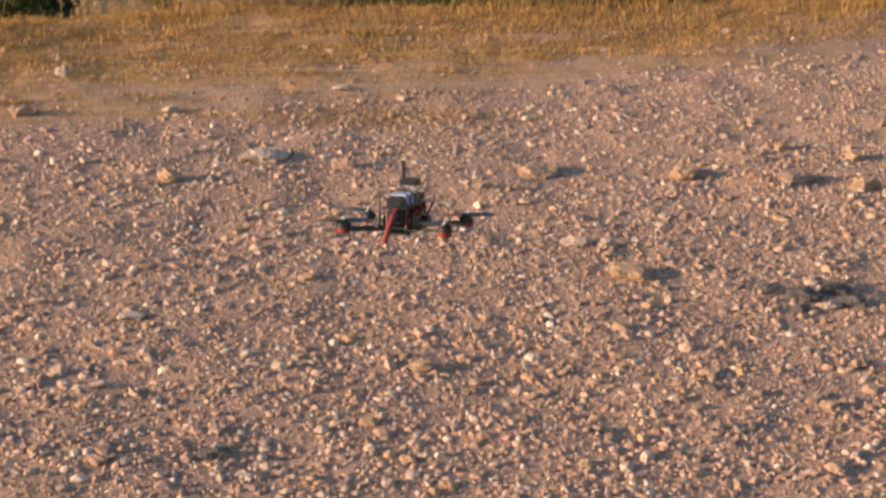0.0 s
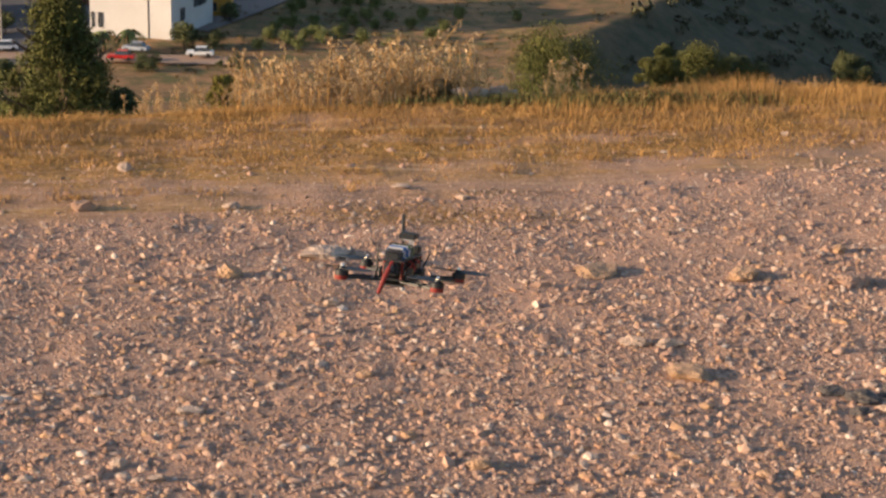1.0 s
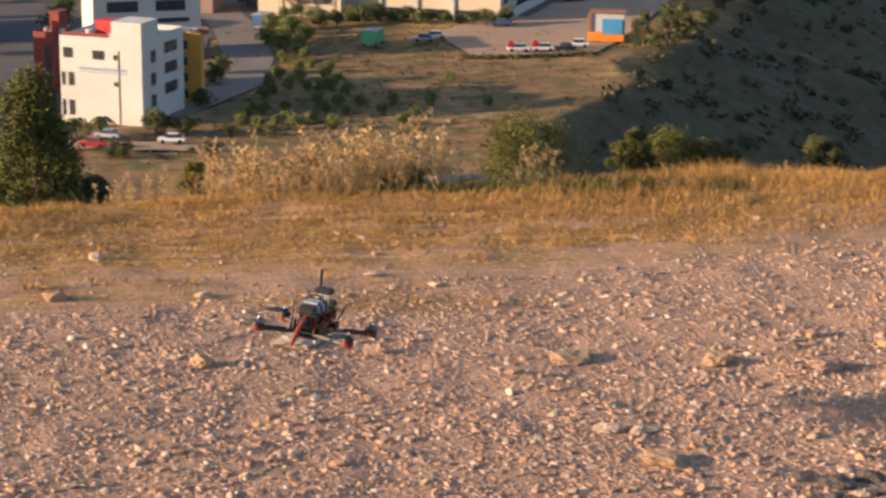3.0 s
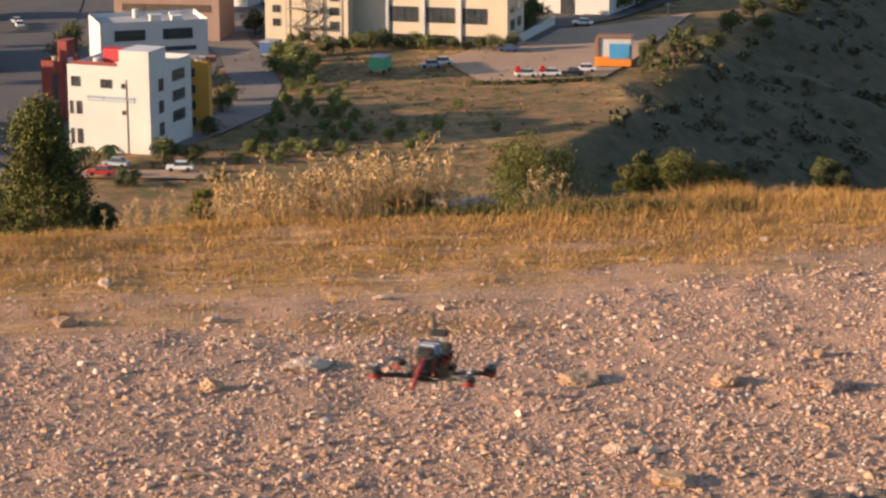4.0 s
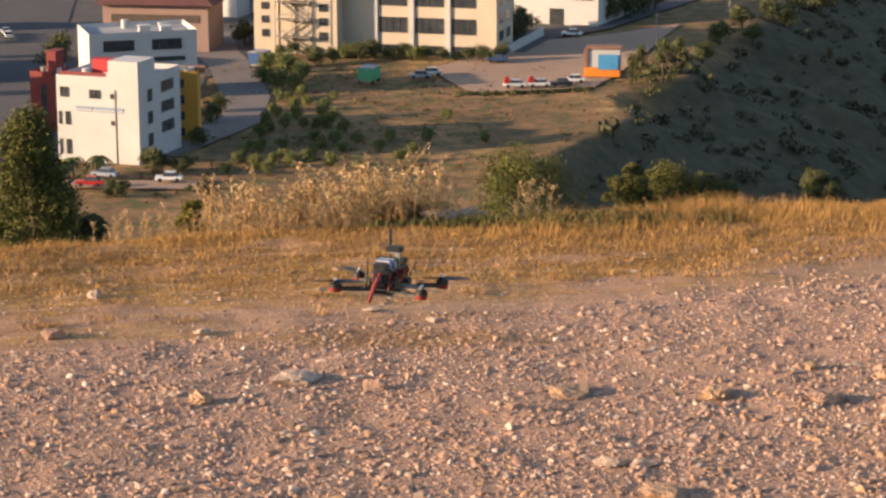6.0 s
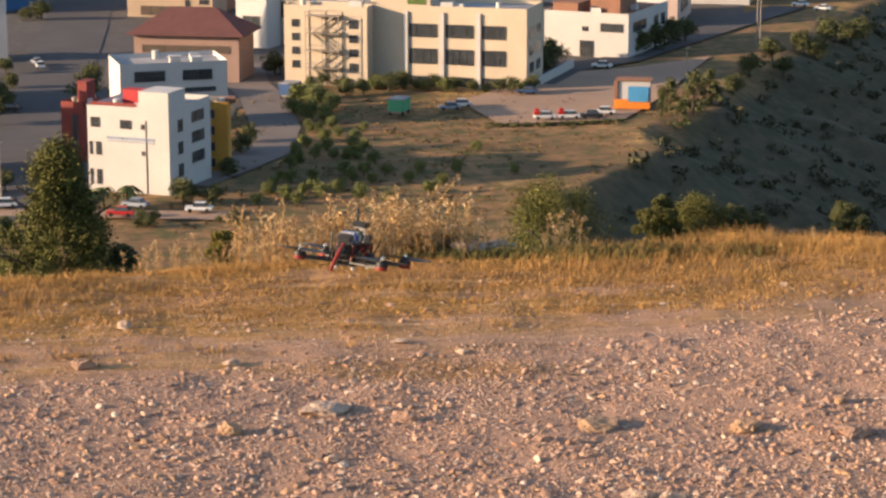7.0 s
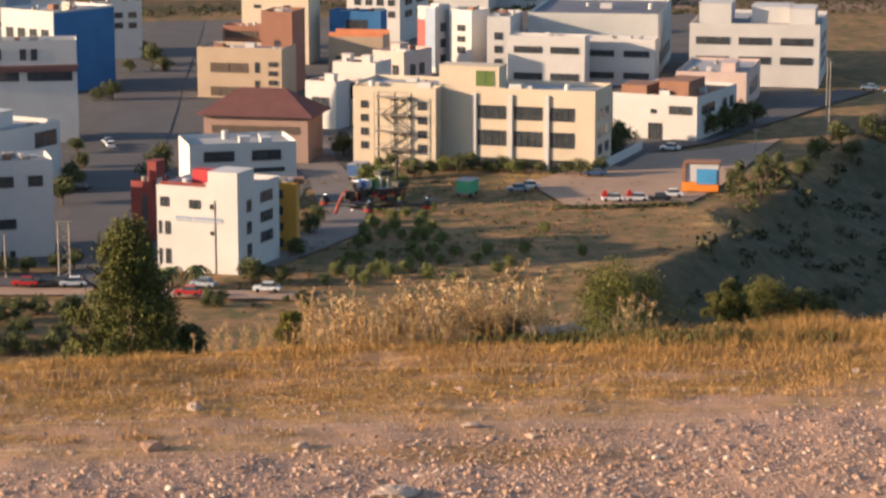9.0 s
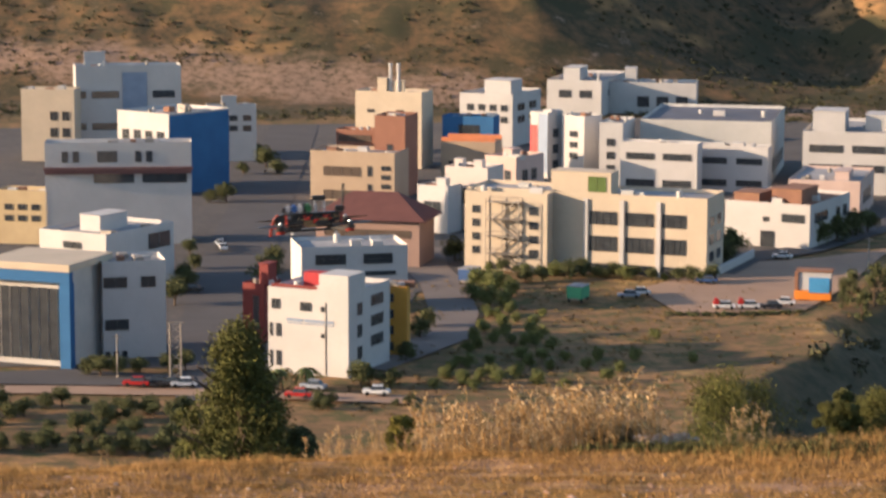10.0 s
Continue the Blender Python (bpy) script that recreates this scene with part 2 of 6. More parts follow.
def ground_material():
    m = bpy.data.materials.new("gravel_and_dry_grass_ground")
    m.use_nodes = True
    nt = m.node_tree
    b = nt.nodes["Principled BSDF"]
    b.inputs["Roughness"].default_value, b.inputs["Specular IOR Level"].default_value = 0.95, 0.15
    sep = nt.nodes.new("ShaderNodeSeparateXYZ")
    nt.links.new(nt.nodes.new("ShaderNodeNewGeometry").outputs["Position"], sep.inputs[0])
    y = sep.outputs["Y"]

    def math_node(op, p, q):
        n = nt.nodes.new("ShaderNodeMath")
        n.operation = op
        for s, v in zip(n.inputs, (p, q)):
            if isinstance(v, bpy.types.NodeSocket):
                nt.links.new(v, s)
            else:
                s.default_value = v
        return n.outputs[0]
    # plateau: pinkish dust and pebbly grit, turning to straw towards its edge
    grit = mix_node(nt, ramp_node(nt, noise_node(nt, 90, 4, 0.7), 0.42, 0.66), (0.375, 0.236, 0.167), (0.205, 0.128, 0.094))
    grit = mix_node(nt, ramp_node(nt, noise_node(nt, 260, 2, 0.7), 0.6, 0.72), grit, (0.471, 0.318, 0.238))
    grit = mix_node(nt, ramp_node(nt, noise_node(nt, 2.2, 3, 0.6), 0.48, 0.68), grit, (0.375, 0.229, 0.162))
    straw = mix_node(nt, ramp_node(nt, noise_node(nt, 45, 4, 0.7), 0.4, 0.65), (0.380, 0.206, 0.060), (0.210, 0.119, 0.040))
    straw = mix_node(nt, ramp_node(nt, noise_node(nt, 3.5, 3, 0.6, stretch=(0.35, 1.6, 1)), 0.48, 0.56), straw, (0.345, 0.205, 0.125))
    straw = mix_node(nt, ramp_node(nt, noise_node(nt, 5.5, 5, 0.7, stretch=(0.22, 2.0, 1)), 0.5, 0.6), straw, (0.215, 0.118, 0.045))
    straw = mix_node(nt, ramp_node(nt, noise_node(nt, 8.0, 4, 0.7, stretch=(0.2, 2.4, 1)), 0.56, 0.64), straw, (0.45, 0.30, 0.16))
    wob = math_node("MULTIPLY", math_node("SUBTRACT", noise_node(nt, 1.6, 4, 0.65, stretch=(0.45, 1.3, 1)), 0.5), 1.9)
    near = mix_node(nt, ramp_node(nt, math_node("SUBTRACT", math_node("ADD", y, wob), math_node("MULTIPLY", sep.outputs["X"], 0.25)), 5.95, 6.35), grit, straw)
    # far land: dry grass, soil and scrub
    dry = mix_node(nt, ramp_node(nt, noise_node(nt, 0.05, 5, 0.65), 0.42, 0.6), (0.285, 0.16, 0.076), (0.175, 0.102, 0.054))
    dry = mix_node(nt, ramp_node(nt, noise_node(nt, 0.22, 4, 0.7), 0.46, 0.6), dry, (0.09, 0.085, 0.034))
    dry = mix_node(nt, ramp_node(nt, noise_node(nt, 0.035, 4, 0.6, stretch=(1, 0.6, 1)), 0.6, 0.7), dry, (0.40, 0.25, 0.10))
    dry = mix_node(nt, ramp_node(nt, noise_node(nt, 0.45, 5, 0.75, stretch=(0.5, 1.0, 1)), 0.48, 0.62), dry, (0.12, 0.085, 0.045))
    scrub = mix_node(nt, ramp_node(nt, noise_node(nt, 0.14, 6, 0.75), 0.36, 0.58), (0.15, 0.088, 0.045), (0.055, 0.047, 0.026))
    scrub = mix_node(nt, ramp_node(nt, noise_node(nt, 0.07, 5, 0.75), 0.6, 0.7), scrub, (0.26, 0.17, 0.115))
    scrub = mix_node(nt, ramp_node(nt, noise_node(nt, 0.022, 5, 0.7), 0.5, 0.6), scrub, (0.055, 0.05, 0.026))
    scrub = mix_node(nt, ramp_node(nt, noise_node(nt, 0.016, 4, 0.7, stretch=(1, 0.7, 1.4)), 0.56, 0.66), scrub, (0.30, 0.17, 0.075))
    cut = math_node("ADD", math_node("ADD", y, math_node("MULTIPLY", noise_node(nt, 0.06, 4, 0.65), 40.0)), math_node("MULTIPLY", sep.outputs["X"], 0.25))
    scrub = mix_node(nt, math_node("MULTIPLY", math_node("MULTIPLY", ramp_node(nt, cut, 908, 896), ramp_node(nt, cut, 866, 878)), ramp_node(nt, noise_node(nt, 0.35, 5, 0.75), 0.35, 0.55)), scrub, (0.26, 0.168, 0.118))
    # ravine flank: scrub colour, darkened as well for the shade lying on it
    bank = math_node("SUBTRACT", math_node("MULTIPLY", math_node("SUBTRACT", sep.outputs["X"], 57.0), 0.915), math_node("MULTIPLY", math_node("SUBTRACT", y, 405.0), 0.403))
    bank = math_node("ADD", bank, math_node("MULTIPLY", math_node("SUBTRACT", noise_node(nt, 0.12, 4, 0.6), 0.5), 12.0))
    shaded_thicket = mix_node(nt, ramp_node(nt, noise_node(nt, 0.3, 5, 0.7), 0.4, 0.65), (0.058, 0.053, 0.031), (0.105, 0.081, 0.05))
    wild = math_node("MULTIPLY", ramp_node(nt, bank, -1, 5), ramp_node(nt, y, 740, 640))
    far = mix_node(nt, ramp_node(nt, y, 785, 825), mix_node(nt, wild, dry, shaded_thicket), scrub)
    col = mix_node(nt, ramp_node(nt, y, 9, 14), near, far)
    nt.links.new(col, b.inputs["Base Color"])
    bump_node(nt, b, noise_node(nt, 120, 4, 0.7), 0.5, 0.006)
    return m


ground = tagged(make_ground(ground_material()), "gravel plateau with dry grass above a valley town", "ground", kind="structure")


# ---------------------------------------------------------------- buildings of the town
WINDOW_CACHE = {}


def window_meshes(w, h, mull, rows, pane_mat):
    key = (round(w, 1), round(h, 1), mull, rows, pane_mat.name)
    if key not in WINDOW_CACHE:
        w, h = key[0], key[1]
        t = min(0.13, w * 0.12)
        bm = bmesh.new()
        grid = [[bm.verts.new((w * a_ / mull, -0.12, h * b_ / rows)) for b_ in range(rows + 1)] for a_ in range(mull + 1)]
        cells = [bm.faces.new((grid[a_][b_], grid[a_ + 1][b_], grid[a_ + 1][b_ + 1], grid[a_][b_ + 1])) for a_ in range(mull) for b_ in range(rows)]
        bmesh.ops.inset_individual(bm, faces=cells, thickness=min(t * 0.6, w / mull * 0.25), use_even_offset=True)
        bmesh.ops.delete(bm, geom=cells, context="FACES_ONLY")
        rim = bmesh.ops.extrude_face_region(bm, geom=bm.faces[:])["geom"]
        bmesh.ops.translate(bm, verts=[g for g in rim if isinstance(g, bmesh.types.BMVert)], vec=(0, 0.16, 0))
        bmesh.ops.recalc_face_normals(bm, faces=bm.faces[:])
        f = bpy.data.meshes.new("window")
        bm.to_mesh(f), bm.free()
        f.materials.append(FRAME)
        bm = bmesh.new()
        box(bm, 0.02, w - 0.02, -0.05, 0.02, 0.02, h - 0.02)
        p = bpy.data.meshes.new("pane")
        bm.to_mesh(p), bm.free()
        p.materials.append(pane_mat)
        WINDOW_CACHE[key] = (f, p)
    return WINDOW_CACHE[key]


def windows(house, side, L, D, H, spec):
    face, u0, u1, v0, v1, cols, rows, *style = spec.split()
    u0, u1, v0, v1 = float(u0), float(u1), max(float(v0), 0.005), float(v1)
    cols, rows, style = int(cols), int(rows), int(style[0]) if style else 1
    span = L if face == "f" else D
    pw, ph = (u1 - u0) / cols, (v1 - v0) / rows
    wide = 0.93 if cols == 1 or style == 9 else 0.62
    tall = 0.84 if rows == 1 or style == 9 else 0.56
    # styles 5 and 7 are flat panes coloured like a shaded loggia opening
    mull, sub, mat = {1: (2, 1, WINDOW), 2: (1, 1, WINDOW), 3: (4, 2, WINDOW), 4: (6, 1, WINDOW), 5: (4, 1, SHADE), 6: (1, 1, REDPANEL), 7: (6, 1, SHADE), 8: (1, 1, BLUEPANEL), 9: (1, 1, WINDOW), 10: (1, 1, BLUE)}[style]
    if style in (6, 8, 10):
        wide = tall = 0.99
    for i in range(cols):
        for j in range(rows):
            w, h = pw * wide * span, ph * tall * H
            f, p = window_meshes(w, h, mull, sub, mat)
            s = (u0 + pw * (i + 0.5)) * span - w / 2
            z = (v0 + ph * (j + 0.5)) * H - h / 2
            m = pose(-L + s, 0, z) if face == "f" else pose(0, s, z, 0, 0, 90)
            win = new("window", f)
            win.parent, win.matrix_local = house, m
            pane = new("pane", p)
            pane.parent = win


def building(label, x, y, turn, L, D, H, wall, roof, wins="", extra=""):
    """A flat-roofed block. Its nearest corner stands at x, y; L runs along its front, D along its flank."""
    house = new("building")
    z = min(float(land(x, y)), TOWN) - 0.2
    house.matrix_world = pose(x, y, z, 0, 0, -turn)
    tagged(house, label, "building")
    H += 0.2
    bm = bmesh.new()
    hip = "h" in extra.split(";")
    par = 0.0 if hip else min(0.9, H * 0.08)
    t = 0.35
    box(bm, -L, 0, 0, D, -14, H)
    if par:
        bm.faces.ensure_lookup_table()
        top = max(bm.faces, key=lambda f: f.calc_center_median().z)
        bmesh.ops.inset_region(bm, faces=[top], thickness=t)
        bmesh.ops.translate(bm, verts=top.verts, vec=(0, 0, -par))
    part("wall", bm, wall, house)
    bm = bmesh.new()
    if hip:
        vs = [(-L - 1.5, -1.5, H), (1.5, -1.5, H), (1.5, D + 1.5, H), (-L - 1.5, D + 1.5, H), (-L + D * 0.5, D / 2, H + 5.0), (-D * 0.5, D / 2, H + 5.0)]
        v = [bm.verts.new(c) for c in vs]
        for f in ((0, 1, 5, 4), (1, 2, 5), (2, 3, 4, 5), (3, 0, 4), (3, 2, 1, 0)):
            bm.faces.new([v[i] for i in f])
    else:
        box(bm, -L + t, -t, t, D - t, H - par, H - par + 0.12)
    part("roof", bm, roof, house)
    rng = random.Random(int(abs(x) * 10 + y))
    for k in range(0 if hip else rng.randint(3, 6)):
        u, q = -L * rng.uniform(0.1, 0.9), D * rng.uniform(0.15, 0.8)
        bm = bmesh.new()
        top = H - par + 0.1
        if rng.random() < 0.45:
            rod(bm, (u, q, top), (u, q, top + rng.uniform(0.8, 1.6)), rng.uniform(0.4, 0.7), n=12)
            part("water_tank", bm, rng.choice((GREYWHITE, STEEL, WHITE)), house)
        else:
            w, d_, h_ = rng.uniform(0.5, 1.6), rng.uniform(0.5, 1.2), rng.uniform(0.5, 1.4)
            box(bm, u - w, u + w, q - d_, q + d_, top, top + h_, 0.06)
            part("roof_unit", bm, rng.choice((GREYWHITE, STEEL, ROOFRUST, WHITE)), house)
    for s in wins.split(";"):
        if s:
            windows(house, None, L, D, H, s)
    for s in extra.split(";"):
        k, *v = s.split() if s else ("",)
        v = [float(c) for c in v]
        base = H - par + 0.1
        if k in ("b", "r", "y"):
            u, q, w, d, h = v
            bm = bmesh.new()
            box(bm, -L + u * L, -L + (u + w) * L, q * D, min((q + d), 0.97) * D, base, base + h)
            box(bm, -L + u * L - 0.15, -L + (u + w) * L + 0.15, q * D - 0.15, min((q + d), 0.97) * D + 0.15, base + h, base + h + 0.18)
            part("roof_house", bm, ROOFRUST if k == "r" else wall, house)
            if k == "y":
                f, p = window_meshes(w * L * 0.3, h * 0.7, 2, 1, GREENPANE)
                win = new("window", f)
                win.parent, win.matrix_local = house, pose(-L + (u + w * 0.62) * L, q * D, base + h * 0.15)
                new("pane", p).parent = win
        elif k == "c":
            bm = bmesh.new()
            cx, cy = -L + v[0] * L, v[1] * D
            rod(bm, (cx, cy, base), (cx, cy, base + v[3]), 0.5, 0.45, 12)
            rod(bm, (cx, cy, base + v[3]), (cx, cy, base + v[3] + 0.5), 0.65, 0.65, 12)
            part("chimney", bm, WHITE, house)
        elif k == "o":
            bm = bmesh.new()
            for q in (0.3, D - 0.8):
                box(bm, -L, 0, q, q + 0.5, base + 0.8, base + 1.8)
                for u in np.linspace(-L + 0.3, -0.6, 6):
                    box(bm, u, u + 0.3, q, q + 0.3, base, base + 0.8)
            part("roof_beam", bm, ORANGE, house)
        elif k == "p":
            bm = bmesh.new()
            box(bm, -L + v[0] * L - 0.45, -L + v[0] * L + 0.45, -0.45, 0.05, 0, H - par - 0.3)
            part("pilaster", bm, WHITE, house)
        elif k == "m":
            bm = bmesh.new()
            box(bm, -0.3, 0.9, -0.3, D + 0.3, H * 0.735, H * 0.765)
            box(bm, 0.02, 0.7, 0, D, H * 0.70, H * 0.735)
            part("canopy", bm, material("brown_roof_edge", (0.16, 0.08, 0.075), None, 0.4), house)
        elif k == "g":
            for i, (u, w) in enumerate(((0.24, 0.2), (0.46, 0.36))):
                for r, n in ((0.625, 0.03), (0.598, 0.01)):
                    bm = bmesh.new()
                    box(bm, -L + u * L, -L + (u + w) * L, -0.12, -0.003, r * H, (r + n) * H)
                    part("sign_bar", bm, BLUEPANEL, house)
            bm = bmesh.new()
            rod(bm, (-L * 0.28, -0.08, 0.3), (-L * 0.28, -0.08, H * 0.86), 0.09)
            part("drain_pipe", bm, STEEL, house)
            bm = bmesh.new()
            box(bm, -L * 0.8, -L * 0.4, D * 0.45, D * 0.6, base, base + 2.4)
            part("terrace_wall", bm, ROOFRED, house)
            bm = bmesh.new()
            box(bm, -L + 0.4, -L * 0.4, 0.4, 0.5, H, H + 0.5)
            part("railing", bm, RED, house)
            bm = bmesh.new()
            box(bm, -L * 0.36, -0.003, 0.003, D * 0.4, H - 0.3, H + 2.6)
            part("raised_parapet", bm, wall, house)
        elif k == "e":
            for n in range(4):
                z0, z1 = H * (0.02 + n * 0.215), H * (0.02 + (n + 1) * 0.215)
                xa, xb = (-L * 0.64, -L * 0.36) if n % 2 else (-L * 0.36, -L * 0.64)
                bm = bmesh.new()
                box(bm, -L * 0.7, -L * 0.3, -2.2, -0.02, z1, z1 + 0.12)
                part("landing", bm, STEEL, house)
                for yy in (-1.7, -0.7):
                    bm = bmesh.new()
                    rod(bm, (xa, yy, z0), (xb, yy, z1), 0.16)
                    part("stair_stringer", bm, STEEL, house)
                for yy in (-2.2, -0.05):
                    bm = bmesh.new()
                    rod(bm, (-L * 0.7, yy, z1 + 1.0), (-L * 0.3, yy, z1 + 1.0), 0.05)
                    part("stair_rail", bm, STEEL, house)
            for xx in (-L * 0.7, -L * 0.5, -L * 0.3):
                for yy in (-2.2, -0.1):
                    bm = bmesh.new()
                    rod(bm, (xx, yy, -1), (xx, yy, H * 0.93), 0.1)
                    part("stair_post", bm, STEEL, house)
        elif k == "k":
            bm = bmesh.new()
            box(bm, -L - 0.6, 0.8, -1.6, D, H, H + 1.2)
            part("cornice", bm, CREAM, house)
            bm = bmesh.new()
            box(bm, -L - 0.5, 0.7, -1.4, -0.2, H - 1.9, H)
            box(bm, -1.3, 0.6, -1.2, 0.4, -0.3, H - 1.9)
            part("portal_frame", bm, BLUE, house, "bright blue portal frame")
    return house


building("tall cream concrete building with a flat roof and vents", -5.9, 671.6, 18, 18.9, 9.8, 20.8, CREAM, ROOFGREY, "f .18 .3 .72 .77 1 1;f .62 .74 .72 .77 1 1", "b .3 .2 .14 .2 4;c .48 .3 .05 7.6;c .6 .3 .05 7.6;b .52 .3 .16 .1 3.4")
building("white three-storey block with small roof house", 19.9, 723.5, 22, 16.4, 24.0, 15.6, WHITE, ROOFGREY, "f .1 .95 .42 .85 4 2;s .1 .9 .4 .85 2 2", "b .3 .3 .5 .4 4")
building("white block with long upper window bands", 51.5, 818.8, 15, 18.2, 43.0, 11.8, WHITE, ROOFGREY, "f .15 .9 .5 .75 2 1;s .2 .8 .5 .7 2 1", "b .2 .2 .3 .3 4")
building("long low white annex with flat roof", 83.4, 827.2, 8, 31.9, 13.5, 10.5, WHITE, ROOFGREY, "f .35 .95 .2 .6 3 1", "b .25 .3 .12 .4 5")
building("large warehouse with a dark grey sheet roof", 83.6, 638.2, 12, 33.6, 44.9, 16.4, GREYWHITE, ROOFDARK, "s .1 .9 .15 .4 4 1")
building("white office block with two bands of windows", 120.7, 614.6, 14, 32.2, 36.4, 15.8, WHITE, ROOFGREY, "f .04 .32 .36 .5 1 1 4;f .37 .64 .36 .5 1 1 4;f .69 .96 .36 .5 1 1 4;f .04 .32 .66 .8 1 1 4;f .37 .64 .66 .8 1 1 4;f .69 .96 .66 .8 1 1 4;s .2 .8 .2 .8 2 3", "b .05 .2 .25 .3 5;b .45 .3 .3 .3 4;b .75 .2 .2 .3 4")
building("low pinkish workshop with flat roof", 96.0, 574.5, 16, 16.5, 28.8, 9.0, PINK, ROOFGREY, "s .2 .8 .3 .7 3 1", "b .6 .2 .2 .3 2")
building("white two-storey factory with window bands", 62.6, 616.2, 18, 19.5, 6.0, 13.2, WHITE, ROOFGREY, "f .06 .46 .66 .81 1 1 4;f .54 .94 .66 .81 1 1 4;f .06 .46 .16 .32 1 1 4;f .54 .94 .16 .32 1 1 4")
building("white factory wing with window bands", 80.7, 621.2, 18, 18.7, 6.0, 11.8, WHITE, ROOFGREY, "f .07 .46 .6 .76 1 1 4;f .56 .94 .6 .76 1 1 4;f .07 .46 .14 .3 1 1 4;f .56 .94 .14 .3 1 1 4")
building("narrow white block with small windows", 45.4, 633.5, 15, 6.0, 16.7, 16.6, WHITE, ROOFGREY, "f .3 .7 .2 .8 1 3")
building("cream block with a shaded grey flank", 36.4, 647.9, 42, 7.5, 7.5, 16.8, WHITE, ROOFGREY, "f .35 .75 .3 .8 1 3")
building("white block with red and blue panels", 27.2, 651.8, 42, 6.0, 6.2, 17.5, WHITE, ROOFBLUE, "f .0 .42 .3 .8 1 1 6;f .48 1 .1 .98 1 1 8;s .3 .7 .1 .8 1 3")
building("small blue rooftop workshop with wide window", 13.4, 671.0, 15, 14.2, 7.0, 14.3, BLUE, ROOFBLUE, "f .3 .75 .62 .86 1 1 3")
building("low block with an orange steel beam on its roof", 13.1, 634.4, 12, 14.0, 9.7, 11.4, TAN, ROOFGREY, "f .1 .9 .2 .6 4 1", "o 0 0 1 .1 1.6")
building("pale pink building with square windows", 16.9, 581.3, 35, 8.7, 12.0, 13.6, PINK, ROOFGREY, "f .25 .9 .55 .78 2 1;s .15 .8 .55 .78 2 1", "b .3 .3 .3 .3 2")
building("white house with rooftop water heaters", 9.8, 553.7, 25, 10.4, 8.9, 14.3, PINKWHITE, ROOFGREY, "f .1 .9 .4 .7 3 1", "b .1 .3 .2 .2 2;b .6 .2 .2 .2 2")
building("narrow white annex with tank on its roof", 1.0, 549.5, 30, 7.8, 6.0, 10.7, WHITE, ROOFRUST, "f .2 .8 .4 .7 1 1", "b .5 .3 .3 .3 2")
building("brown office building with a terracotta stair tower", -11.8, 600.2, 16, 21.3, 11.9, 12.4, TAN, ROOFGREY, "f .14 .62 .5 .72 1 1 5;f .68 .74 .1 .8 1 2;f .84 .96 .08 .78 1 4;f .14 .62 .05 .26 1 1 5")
building("terracotta stair tower with round window", -9.4, 610.6, 16, 7.8, 11.1, 20.2, TERRA, ROOFRUST, "f .4 .6 .58 .66 1 1 2")
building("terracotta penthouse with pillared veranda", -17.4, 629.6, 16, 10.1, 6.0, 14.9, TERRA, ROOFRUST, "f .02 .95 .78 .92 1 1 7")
building("brown house with a hipped dark red tile roof", -4.8, 501.9, 14, 21.8, 12.3, 9.6, BROWNPINK, HIP, "f .05 .95 .62 .8 1 1 5;f .05 .9 .2 .45 4 1", "h")
building("long cream office building with tall window bays", 51.8, 488.5, 20, 50.0, 13.7, 16.1, CREAM, ROOFGREY, "f .515 .64 .6 .8 1 1 3;f .515 .64 .27 .5 1 1 3;f .515 .64 -.02 .15 1 1 3;f .665 .79 .6 .8 1 1 3;f .665 .79 .27 .5 1 1 3;f .665 .79 -.02 .15 1 1 3;f .815 .92 .6 .8 1 1 3;f .815 .92 .27 .5 1 1 3;f .815 .92 -.02 .15 1 1 3;s .1 .9 .15 .8 2 3", "y .34 .2 .25 .4 4.5;p .655;p .805;p .505")
building("projecting cream stair wing with small windows", 20.7, 495.5, 20, 17.4, 6.6, 16.0, CREAM, ROOFGREY, "f .09 .19 .18 .86 1 4;f .78 .9 .16 .86 1 4", "e")
building("white warehouse with rusty stores on the roof", 77.6, 526.8, 28, 19.2, 25.8, 9.8, WHITE, ROOFRUST, "f .66 .95 .58 .8 1 1;f .45 .53 .58 .7 1 1;f .42 .6 0 .42 1 1 3;s .1 .45 .55 .8 1 1;s .6 .95 .5 .8 2 1", "r .05 .1 .3 .3 2;r .5 .2 .3 .4 3;r .2 .6 .4 .2 1.5")
building("white building with two wide dark windows", -25.5, 447.0, 78, 12.8, 19.5, 12.4, WHITE, ROOFGREY, "s .12 .43 .72 .9 1 1 3;s .57 .87 .72 .9 1 1 3;s .1 .43 .56 .64 1 1 3;s .57 .9 .56 .64 1 1 3", "b .6 .5 .12 .1 1.2")
building("white four-storey corner building with a sign", -14.9, 389.8, 25, 14.4, 14.8, 13.8, WHITE, ROOFGREY, "f .04 .16 .74 .88 1 1;f .4 .55 .74 .86 1 1;f .02 .06 .42 .6 1 1;f .1 .17 .42 .6 1 1;f .02 .06 .08 .28 1 1;f .1 .17 .08 .28 1 1;f .66 .71 .75 .82 1 1;f .66 .71 .45 .51 1 1;s .2 .32 .14 .9 1 3;s .52 .84 .24 .94 1 3 4", "g")
building("dark red block with a narrow dark window slit", -30.2, 418.8, 25, 4.2, 6.0, 10.4, RED, ROOFRED, "f .5 .75 .2 .85 1 1 3", "b .7 .1 .4 .5 4")
building("ochre yellow annex with small dark windows", -5.9, 408.3, 4, 3.4, 6.0, 11.8, OCHRE, WHITE, "f .02 .38 .05 .95 1 4")
building("cream block with square windows", -101.0, 685.0, 5, 14.8, 7.8, 20.0, CREAM, ROOFGREY, "f .5 .95 .3 .75 2 2")
